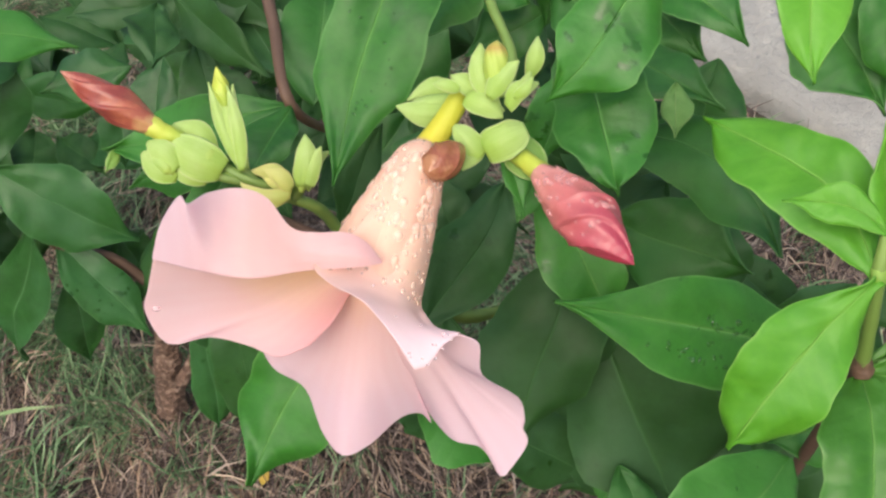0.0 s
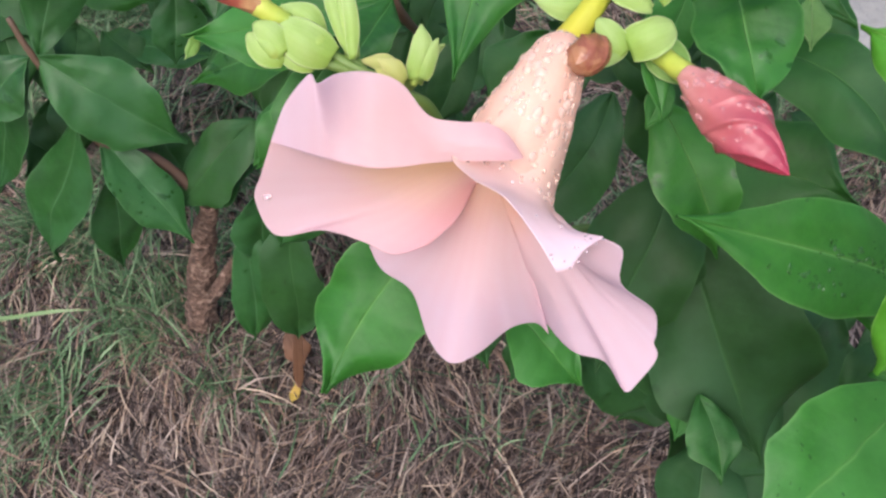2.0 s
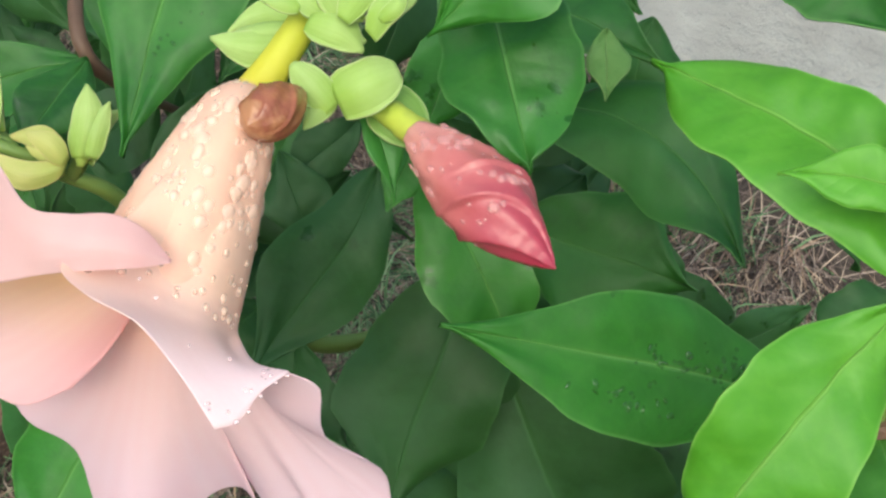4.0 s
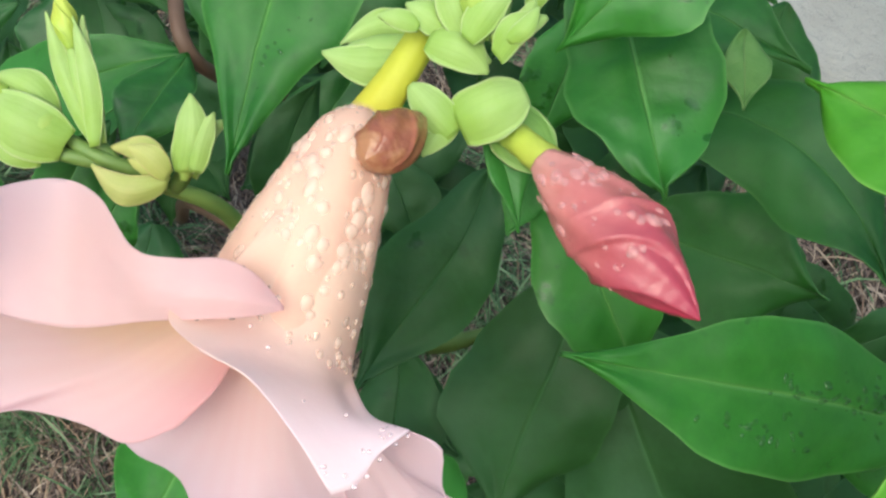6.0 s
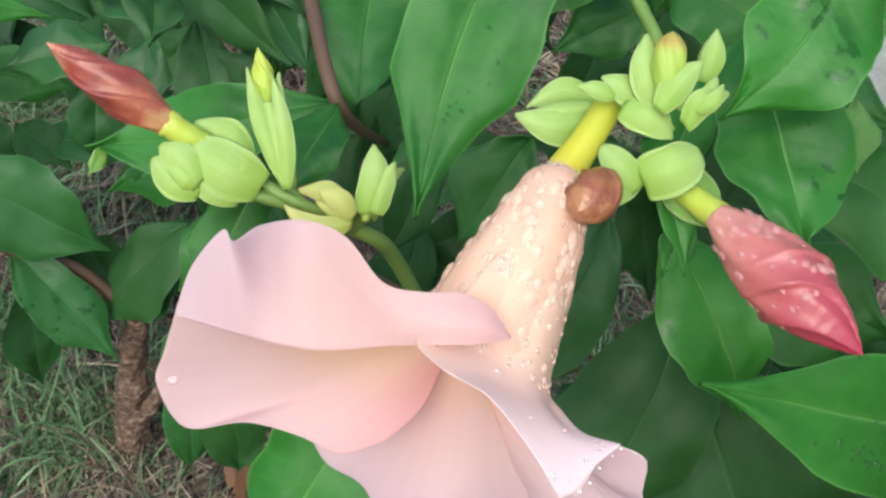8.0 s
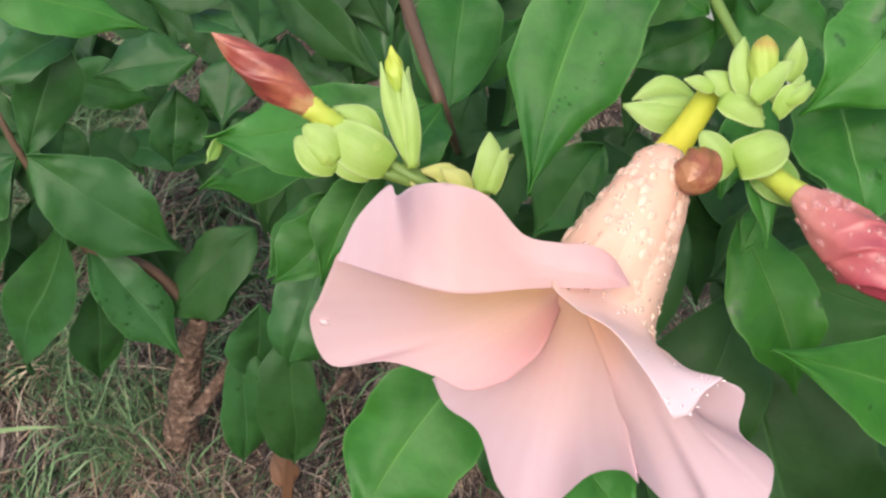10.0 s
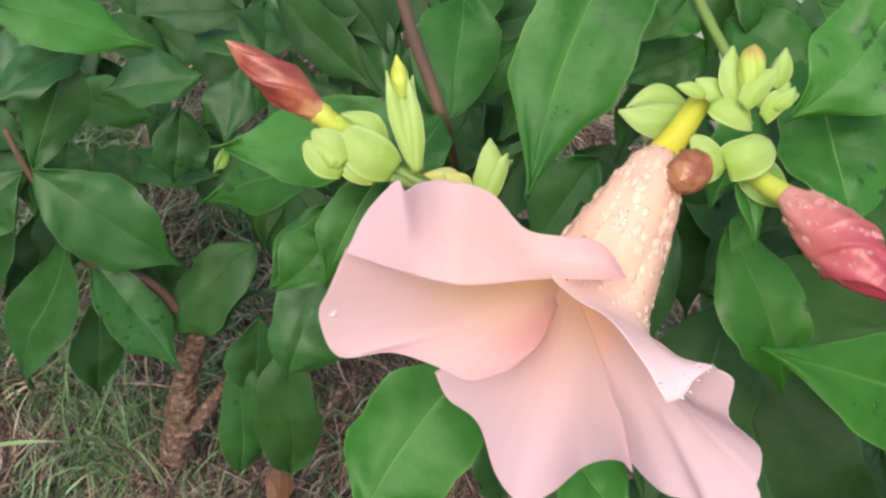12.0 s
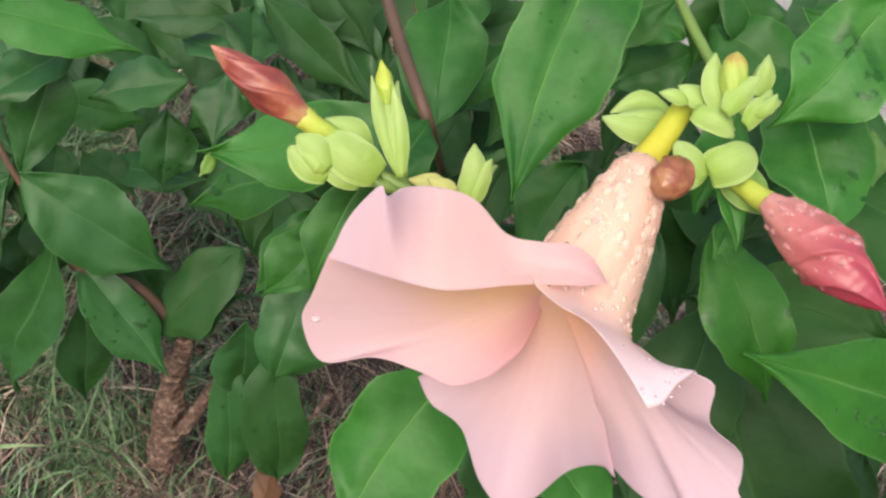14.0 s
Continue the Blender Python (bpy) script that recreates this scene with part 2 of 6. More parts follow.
def bark_material():
    n = Nodes("bark")
    wave = n.tree.nodes.new("ShaderNodeTexVoronoi")
    wave.inputs["Scale"].default_value = 420
    n.link(n.tree.nodes.new("ShaderNodeTexCoord").outputs["Object"], wave.inputs["Vector"])
    base = n.ramp(n.math("ADD", n.noise(380, 5), n.math("MULTIPLY", wave.outputs["Distance"], 0.25)), ((0.35, (0.060, 0.036, 0.026)), (0.64, (0.120, 0.068, 0.047)), (0.88, (0.31, 0.215, 0.165))))
    n.link(base, n.bsdf.inputs["Base Color"])
    n.bsdf.inputs["Roughness"].default_value = 0.85
    n.bump(n.math("ADD", n.noise(220, 5), wave.outputs["Distance"]), 0.8, 0.002)
    return n.mat


def grass_material(name, stops):
    n = Nodes(name)
    rand = n.tree.nodes.new("ShaderNodeNewGeometry").outputs["Random Per Island"]
    base = n.ramp(rand, stops)
    base = n.mix(n.math("MULTIPLY", n.noise(90, 3), 0.5), base, stops[0][1])
    n.link(base, n.bsdf.inputs["Base Color"])
    n.bsdf.inputs["Roughness"].default_value = 0.6
    n.translucent(base, 0.15)
    return n.mat


def ground_material():
    n = Nodes("thatch_soil")
    base = n.ramp(n.noise(60, 6, 0.65), ((0.3, (0.020, 0.014, 0.011)), (0.55, (0.055, 0.038, 0.030)), (0.8, (0.11, 0.08, 0.06))))
    base = n.mix(n.math("MULTIPLY", n.noise(1.2, 4), 0.3), base, (0.07, 0.06, 0.045))
    n.link(base, n.bsdf.inputs["Base Color"])
    n.bsdf.inputs["Roughness"].default_value = 0.95
    n.bump(n.noise(180, 5), 0.9, 0.004)
    return n.mat


def concrete_material():
    n = Nodes("rough_concrete")
    base = n.ramp(n.noise(34, 6, 0.6), ((0.3, (0.28, 0.268, 0.248)), (0.6, (0.36, 0.348, 0.325)), (0.8, (0.45, 0.435, 0.41))))
    base = n.mix(n.math("MULTIPLY", n.noise(9, 4), 0.3), base, (0.30, 0.275, 0.245))
    n.link(base, n.bsdf.inputs["Base Color"])
    n.bsdf.inputs["Roughness"].default_value = 0.9
    n.bump(n.noise(120, 6, 0.7), 1.0, 0.006)
    return n.mat


def water_material(name, tint):
    """Small beads that take on the colour beneath them, with a wet gloss."""
    n = Nodes(name)
    n.bsdf.inputs["Base Color"].default_value = (*tint, 1)
    n.bsdf.inputs["Roughness"].default_value = 0.16
    n.bsdf.inputs["Specular IOR Level"].default_value = 0.8
    n.bsdf.inputs["Alpha"].default_value = 0.38
    return n.mat


BARK, GROUND, CONCRETE, WATER = bark_material(), ground_material(), concrete_material(), water_material("water_on_peach", (0.90, 0.66, 0.53))
WATER_LEAF = water_material("water_on_leaf", (0.028, 0.125, 0.018))
WATER_PETAL = water_material("water_on_petal", (0.90, 0.68, 0.70))
WATER_PINK = water_material("water_on_pink", (0.72, 0.34, 0.33))
DRY = grass_material("dry_grass", ((0.0, (0.018, 0.012, 0.009)), (0.4, (0.090, 0.058, 0.047)), (0.75, (0.27, 0.185, 0.150)), (1.0, (0.60, 0.47, 0.38))))
STRAW = grass_material("straw", ((0.0, (0.22, 0.130, 0.085)), (0.5, (0.42, 0.29, 0.20)), (1.0, (0.64, 0.51, 0.38))))
GREEN = grass_material("green_grass", ((0.0, (0.055, 0.115, 0.045)), (0.6, (0.12, 0.215, 0.085)), (1.0, (0.30, 0.41, 0.22))))


# ---- mesh helpers ----
def part(name, verts, faces, material, parent=None, uvs=None, label="", thick=0.0):
    """One mesh object from vertices and faces; uvs holds one pair for each vertex."""
    mesh = bpy.data.meshes.new(name)
    mesh.from_pydata([tuple(v) for v in verts], [], faces)
    if uvs is not None:
        layer = mesh.uv_layers.new(name="UVMap")
        index = np.empty(len(mesh.loops), dtype=np.int32)
        mesh.loops.foreach_get("vertex_index", index)
        layer.data.foreach_set("uv", np.asarray(uvs, dtype=np.float32)[index].ravel())
    mesh.polygons.foreach_set("use_smooth", [True] * len(mesh.polygons))
    mesh.materials.append(material)
    ob = new(name, mesh)
    if parent is not None:
        ob.parent = parent
        ob.matrix_parent_inverse = parent.matrix_basis.inverted()
    if thick:
        solid = ob.modifiers.new("thickness", "SOLIDIFY")
        solid.thickness, solid.offset = thick, 0.0
        ob.modifiers.new("even_shading", "WEIGHTED_NORMAL").weight = 100
    if label:
        tagged(ob, label)
    return ob


def thing(name, at, label, category, group=""):
    ob = new(name)
    ob.empty_display_size = 0.02
    ob.matrix_basis = Matrix.Translation(at)
    return tagged(ob, label, category, group)


def grid_faces(rows, cols, wrap=False):
    out = []
    for i in range(rows - 1):
        for j in range(cols if wrap else cols - 1):
            k = (j + 1) % cols
            out.append((i * cols + j, i * cols + k, (i + 1) * cols + k, (i + 1) * cols + j))
    return out


def spline(points, s):
    """A smooth curve through the points, at s from 0 to 1."""
    pts = [Vector(p) for p in points]
    if len(pts) == 2:
        return pts[0].lerp(pts[1], s)
    x = min(max(s, 0.0), 1.0) * (len(pts) - 1)
    i = min(int(x), len(pts) - 2)
    f = x - i
    a, b = pts[i], pts[i + 1]
    before = pts[i - 1] if i else a * 2 - b
    after = pts[i + 2] if i + 2 < len(pts) else b * 2 - a
    return 0.5 * ((2 * a) + (b - before) * f + (2 * before - 5 * a + 4 * b - after) * f * f + (3 * a - before - 3 * b + after) * f ** 3)


OPEN_SKY = Vector((0.0, -0.57, 0.82))

BLADE_COLS = 13


def blade(base, tip, half, roll=0.0, arch=0.05, side=0.0, fold=0.2, wave=0.17, full=0.85, peak=1.0, droop=0.0, point=1.55, oval=False, steps=20, face=OPEN_SKY, seed=0):
    """A leaf blade: vertices, faces and its own coordinates. half: half its width; roll turns it about its midrib."""
    base, tip = Vector(base), Vector(tip)
    axis = tip - base
    size = axis.length
    axis.normalize()
    up = (face - axis * face.dot(axis)).normalized()
    up.rotate(Matrix.Rotation(radians(roll), 3, axis))
    right = axis.cross(up)
    rng = random.Random(seed)
    ph, ph2, freq = rng.uniform(0, 6.28), rng.uniform(0, 6.28), rng.uniform(7, 11)
    cols = BLADE_COLS
    uneven, twist = rng.uniform(-0.14, 0.14), rng.uniform(-24, 24)
    snake, buckle = rng.uniform(-0.022, 0.022), rng.uniform(-0.03, 0.03)
    flat_up, flat_right = up.copy(), right.copy()
    verts, uvs = [], []
    for i in range(steps + 1):
        v = i / steps
        turn = Matrix.Rotation(radians(twist * (v - 0.4)), 3, axis)
        up, right = turn @ flat_up, turn @ flat_right
        w = half * max(math.sin(math.pi * v ** peak), 0.0) ** full
        if v > 0.68:
            s = (v - 0.68) / 0.32
            w = half * max(math.sin(math.pi * 0.68 ** peak), 0.0) ** full * ((1 - s) ** point * 0.9 + 0.1 * (1 - s))
        if oval:
            e = v / 0.95
            w = half * math.sin(math.pi * e ** peak) ** full if e < 1 else 0.0
            w = max(w, half * 0.13 * min(1.0, (1 - v) / 0.10))
        w = max(w * (1 + 0.045 * math.sin(freq * 1.7 * v + ph) + 0.02 * math.sin(freq * 4.1 * v + ph2)), half * 0.02)
        w_far = w * (1 + 0.06 * math.sin(freq * 1.3 * v + ph2))
        w_left, w_right = w * (1 + uneven), w_far * (1 - uneven)
        bend = 4 * v * (1 - v)
        mid = base.lerp(tip, v) + up * (arch * size * bend - droop * size * v ** 3) + right * (side * size * bend)
        mid += (right * snake + up * buckle) * (size * math.sin(2 * math.pi * v))
        for j in range(cols):
            u = j / (cols - 1) * 2 - 1
            ripple = wave * half * u * u * math.sin(freq * v + (ph if u < 0 else ph2))
            swell = 0.03 * half * math.sin(math.pi * abs(u)) * abs(math.sin(v * 27 + ph)) + 0.10 * half * noise.noise((u * 2.2, v * 7, ph)) + 0.03 * half * noise.noise((u * 5, v * 17, ph2))
            lift = fold * abs(u) * w - 0.16 * w * u * u + ripple + swell
            verts.append(mid + right * (u * (w_left if u < 0 else w_right)) + up * lift)
            uvs.append((u, v))
    return verts, grid_faces(steps + 1, cols), uvs


LEAVES = [0]


def leaf(parent, base, tip, half, material=None, name="leaf", label="", **shape):
    LEAVES[0] += 1
    verts, faces, uvs = blade(base, tip, half, seed=LEAVES[0], **shape)
    return part(name, verts, faces, material or MATURE, parent, uvs, label, 0.00035)


def leaf_drops(ob, count, seed, spread, size):
    """Clear drops lying in loose groups on a leaf's blade."""
    rng = random.Random(seed)
    pts = [v.co.copy() for v in ob.data.vertices]
    cols = BLADE_COLS
    rows = len(pts) // cols
    groups = [(rng.uniform(0.2, 0.75), rng.uniform(-0.6, 0.6)) for _ in range(4)]
    verts, faces = [], []
    for _ in range(count):
        gv, gu = rng.choice(groups)
        v, u = gv + rng.gauss(0, spread), gu + rng.gauss(0, spread * 1.6)
        if not 0.08 < v < 0.9 or abs(u) > 0.85:
            continue
        i, j = v * (rows - 1), (u + 1) / 2 * (cols - 1)
        k, m = int(i), int(j)
        p00, p01, p10 = pts[k * cols + m], pts[k * cols + m + 1], pts[(k + 1) * cols + m]
        along, across = p10 - p00, p01 - p00
        c = p00 + along * (i - k) + across * (j - m)
        out = across.cross(along).normalized()
        if out.dot(OPEN_SKY) < 0:
            out = -out
        x = along.normalized()
        y = out.cross(x)
        r = rng.uniform(0.4, 1.0) * size
        wide = rng.uniform(0.6, 1.5)
        first = len(verts)
        for lift, ring in ((0.00018, 1.0), (0.00018 + 0.35 * r, 0.75), (0.00018 + 0.5 * r, 0.25)):
            for q in range(9):
                a = 2 * math.pi * q / 9
                rr = r * ring * (1 + 0.25 * math.sin(2 * a + k))
                verts.append(c + out * lift + x * (math.cos(a) * rr) + y * (math.sin(a) * rr * wide))
        faces += [tuple(first + f for f in face) for face in grid_faces(3, 9, True)]
        faces.append(tuple(first + 18 + q for q in range(9)))
    return tagged(part("water_beading", verts, faces, WATER_LEAF, ob, None, "small clear water drops on the leaf"), kind="stuff")


def loft(points, radii, sides=16, steps=24, ripple=None, cap=True):
    """A round skin along a smooth curve; ripple(angle, v) scales the radius."""
    verts, uvs = [], []
    prev = None
    for i in range(steps + 1):
        v = i / steps
        p = spline(points, v)
        d = (spline(points, min(v + 0.01, 1)) - spline(points, max(v - 0.01, 0))).normalized()
        if prev is None:
            prev = d.orthogonal().normalized()
        prev = (prev - d * prev.dot(d)).normalized()
        other = d.cross(prev)
        x = v * (len(radii) - 1)
        k = min(int(x), len(radii) - 2)
        f = x - k
        f = f * f * (3 - 2 * f) * 0.5 + f * 0.5
        r = radii[k] * (1 - f) + radii[k + 1] * f
        for j in range(sides):
            a = 2 * math.pi * j / sides
            rr = r * (ripple(a, v) if ripple else 1.0)
            verts.append(p + prev * (math.cos(a) * rr) + other * (math.sin(a) * rr))
            uvs.append((j / sides, v))
    faces = grid_faces(steps + 1, sides, True)
    if cap:
        faces.append(tuple(range(sides - 1, -1, -1)))
        faces.append(tuple(steps * sides + j for j in range(sides)))
    return verts, faces, uvs


def stalk(parent, points, radii, material, name="stalk", label="", sides=12, steps=20, rough=0.12):
    knots = lambda a, v: 1 + rough * noise.noise((math.cos(a) * 1.5, math.sin(a) * 1.5, v * 7)) + 0.3 * rough * noise.noise((math.cos(a) * 4, math.sin(a) * 4, v * 30))
    verts, faces, uvs = loft(points, radii, sides, steps, knots)
    return part(name, verts, faces, material, parent, uvs, label)


def twisted_bud(parent, base, tip, half, material, name, label, bend=0.0, turns=0.55, plump=0.42, blunt=False, lip=0.26, sweep=False):
    """A closed bud whose petals are rolled round one another; with sweep their edges arch over and then run to the tip."""
    base, tip = Vector(base), Vector(tip)
    axis = tip - base
    out = axis.cross(OPEN_SKY).normalized() * (bend * axis.length)
    pts = [base.lerp(tip, s) + out * (4 * s * (1 - s)) for s in (0, 0.25, 0.5, 0.75, 1)]
    steps, sides = 80, 128
    radii = []
    for i in range(17):
        v = i / 16
        radii.append(half * (0.34 + 0.66 * math.sin(min(v / plump, 1) * math.pi / 2)) * (1 - max(0, (v - plump) / (1 - plump)) ** (3.2 if blunt else 1.7)) + half * 0.03)

    def roll(a, v):
        wound = 1 - (1 - max(0, v - 0.30) / 0.70) ** 2.6 if sweep else v
        s = (a / (2 * math.pi) * 4 + wound * turns * 4 + (0.25 if sweep else 0)) % 1.0
        step = lip * (s ** 3.0 if s < 0.92 else 0.78 * (1 - s) / 0.08) * min(1, max(0, (v - (0.34 if sweep else 0.12)) * (5 if sweep else 3)))
        return 1 - 0.09 + step + 0.03 * math.sin(a * 7 + v * 12)

    verts, faces, uvs = loft(pts, radii, sides, steps, roll)
    return part(name, verts, faces, material, parent, uvs, label)


def sepal_bud(parent, base, tip, half, material, seed, opening=0.0, name="green_bud", label="", sepals=3):
    """A plump green bud wrapped in cupped sepals."""
    base, tip = Vector(base), Vector(tip)
    axis = tip - base
    size = axis.length
    d = axis.normalized()
    core = [base, base + axis * 0.3, base + axis * 0.65, base + axis * 0.93]
    pleats = lambda a, v: 1 + 0.05 * math.sin(a * 3 + v * 3 + seed) + 0.10 * noise.noise((math.cos(a) * 1.3 + seed, math.sin(a) * 1.3, v * 2.5))
    verts, faces, uvs = loft(core, [half * 0.35, half * 0.94, half * 0.98, half * 0.70, half * 0.08], 18, 18, pleats)
    bud = part(name, verts, faces, material, parent, uvs, label)
    start = OPEN_SKY - d * OPEN_SKY.dot(d)
    start.normalize()
    for k in range(sepals):
        out = start.copy()
        out.rotate(Matrix.Rotation(2 * math.pi * (k + 0.13 * seed) / sepals, 3, d))
        right = d.cross(out)
        rows, cols, vs, uv = 14, 9, [], []
        for i in range(rows):
            v = i / (rows - 1)
            w = math.sin(math.pi * min(v ** 0.75, 0.995)) ** 0.7
            ring = half * (float(np.interp(v, (0, 0.25, 0.55, 0.8, 1), (0.40, 0.98, 1.03, 0.74, 0.14))) + opening * v * v)
            for j in range(cols):
                u = j / (cols - 1) * 2 - 1
                a = u * w * (1.75 if sepals < 3 else 1.2)
                r = ring * (1.04 + 0.03 * u * u + 0.09 * noise.noise((u * 1.8 + seed, v * 3.5, k * 3.1)))
                vs.append(base + d * (size * (v * 1.02 - 0.02)) + out * (math.cos(a) * r) + right * (math.sin(a) * r))
                uv.append((u, v))
        part("sepal", vs, grid_faces(rows, cols), material, bud, uv, thick=0.0002)
    return bud


def cupped_sepal(parent, base, tip, half, material, cup=0.3, side=0.0, blunt=0.8, wrap=1.1):
    """One thick, boat-shaped sepal from base to tip, hollow on the side away from the light; blunt below 1 rounds its tip."""
    base, tip = Vector(base), Vector(tip)
    axis = tip - base
    size = axis.length
    axis.normalize()
    out = (OPEN_SKY - axis * OPEN_SKY.dot(axis)).normalized()
    right = axis.cross(out)
    seed = base.x * 900 + tip.z * 700
    rows, cols, verts, uvs = 18, 13, [], []
    for i in range(rows):
        v = i / (rows - 1)
        w = half * max(0.06, math.sin(math.pi * min(0.10 + 0.90 * v, 0.985) ** 0.92) ** blunt)
        mid = base.lerp(tip, v) + out * (cup * half * (1.4 * math.sin(math.pi * v) - 0.4)) + right * (side * size * math.sin(math.pi * v))
        for j in range(cols):
            u = j / (cols - 1) * 2 - 1
            a = u * wrap
            r = w / math.sin(wrap)
            uneven = 1 + 0.14 * noise.noise((u * 1.7, v * 3.2, seed))
            keel = 0.05 * w * max(0.0, 1 - abs(u) * 3.0)
            lip = 0.22 * w * max(0.0, abs(u) - 0.8) / 0.2
            verts.append(mid + right * (math.sin(a) * r * uneven) - out * ((1 - math.cos(a)) * r * 0.8 - keel - lip))
            uvs.append((u, v))
    return part("sepal", verts, grid_faces(rows, cols), material, parent, uvs, thick=0.0003)


THROAT = Vector((-0.0191, 0.1259, 0.3103))


def tissue(parent, verts, uvs, rows, cols, material, label, first=0.0, thick=0.00016):
    """A petal's mesh; its colour runs with the distance from the throat, starting at first."""
    uvs = [(u, max(first, min(1.0, (p - THROAT).length / 0.034))) for p, (u, v) in zip(verts, uvs)]
    return part("petal", verts, grid_faces(rows, cols), material, parent, uvs, label, thick)


def sheet(parent, curves, label, material=None, first=0.0, rows=30, cols=90, belly=0.0, seed=0, own=False, thick=0.00016):
    """A petal lofted through smooth curves that run side by side."""
    verts, uvs = [], []
    for i in range(rows + 1):
        v = i / rows
        for j in range(cols + 1):
            u = j / cols
            p = spline([spline(c, u) for c in curves], v)
            crinkle = 0.00010 * noise.noise((u * 14 + seed, v * 9, 0.5)) * math.sin(math.pi * u)
            verts.append(p + OPEN_SKY * (belly * math.sin(math.pi * u) * math.sin(math.pi * v) + crinkle))
            uvs.append((v, u) if own else (u, v))
    if own:
        return part("petal", verts, grid_faces(rows + 1, cols + 1), material or PETAL, parent, uvs, label, thick)
    return tissue(parent, verts, uvs, rows + 1, cols + 1, material or PETAL, label, first, thick)


def petal(parent, inner, left, right, rim, belly=0.0, ruffle=0.0, v0=0.0, steps=44, label="", seed=0, material=None):
    """A petal spread between the throat (inner: two ends), two sides (each through one or more middle points) and a rim curve."""
    a, b = Vector(inner[0]), Vector(inner[1])
    lc = [a, *(left if isinstance(left, list) else [left]), rim[0]]
    rc = [b, *(right if isinstance(right, list) else [right]), rim[-1]]
    centre = sum((Vector(p) for p in rim), Vector()) / len(rim)
    face = (Vector(rim[0]) - a).cross(Vector(rim[-1]) - a)
    if face.dot(OPEN_SKY) < 0:
        face = -face
    face.normalize()
    first, last, mid = Vector(rim[0]), Vector(rim[-1]), spline(rim, 0.5)
    hub = mid * 2 - (first + last) * 0.5
    plain = lambda u: first * (1 - u) ** 2 + hub * (2 * u * (1 - u)) + last * u * u
    verts, uvs = [], []
    for i in range(steps + 1):
        v = i / steps
        for j in range(steps + 1):
            u = j / steps
            side = spline(lc, v) * (1 - u) + spline(rc, v) * u
            edge = plain(u).lerp(spline(rim, u), v ** 1.5)
            ends = a.lerp(b, u) * (1 - v) + edge * v
            corner = (a * (1 - u) + b * u) * (1 - v) + (Vector(rim[0]) * (1 - u) + Vector(rim[-1]) * u) * v
            p = side + ends - corner
            hump = math.sin(math.pi * u) * math.sin(math.pi * min(v, 1) * 0.9)
            curl = ruffle * v ** 3 * math.sin(u * 15 + seed)
            crease = 0.00018 * noise.noise((u * 7 + seed, v * 3, 0.2)) * v + 0.00012 * noise.noise((u * 26 + seed, v * 12, 0.7)) * v * v
            verts.append(p + face * (belly * hump + curl + crease))
            uvs.append((u, v0 + (1 - v0) * v))
    return tissue(parent, verts, uvs, steps + 1, steps + 1, material or PETAL, label, v0)


# ---- ground, concrete, grass ----
def ground_sheet():
    rows = 90
    verts, faces = [], []
    edges = [-60, -20, -8, -3, -1.2] + [-0.8 + 0.02 * i for i in range(rows)] + [1.4, 3, 8, 20, 60]
    for y in edges:
        for x in edges:
            near = max(0.0, 1 - math.hypot(x, y - 0.2) / 1.2)
            verts.append((x, y, 0.010 * near * (noise.noise((x * 7, y * 7, 0.3)) - 0.2)))
    ob = part("ground", verts, grid_faces(len(edges), len(edges)), GROUND)
    return tagged(ob, "brown soil covered with dry grass thatch", "ground", kind="structure")


ground_sheet()


def concrete_slab(a, b, wide, high):
    """Rough concrete whose worn front edge runs from a to b; it reaches wide metres behind that edge."""
    a, b = Vector(a), Vector(b)
    along = (b - a).normalized()
    back = Vector((-along.y, along.x, 0))
    a0 = a - along * 1.5
    verts, n = [], 160
    length = 4.0
    prof = ((0.0, -0.03), (0.0, 0.55), (0.004, 0.85), (0.012, 1.0), (0.06, 1.02), (0.2, 1.0), (wide, 1.0))
    for i in range(n + 1):
        p = a0 + along * (length * i / n)
        jag = 0.006 * noise.noise((i * 0.9, 2.0, 0)) + 0.010 * noise.noise((i * 0.17, 5.0, 0))
        for d, h in prof:
            q = p + back * (d + (jag if d < 0.1 else 0))
            verts.append((q.x, q.y, high * h if h > 0 else -0.03))
    ob = part("pavement", verts, grid_faces(n + 1, len(prof)), CONCRETE)
    return tagged(ob, "pale rough concrete paving with a worn edge", "pavement", kind="structure")


EDGE_A, EDGE_B = Vector((0.1641, 0.4408, 0.0)), Vector((0.2313, 0.3501, 0.0))
concrete_slab(EDGE_A, EDGE_B, 3.0, 0.018)
off_slab = lambda x, y: (EDGE_B.x - EDGE_A.x) * (y - EDGE_A.y) - (EDGE_B.y - EDGE_A.y) * (x - EDGE_A.x) < -0.0025


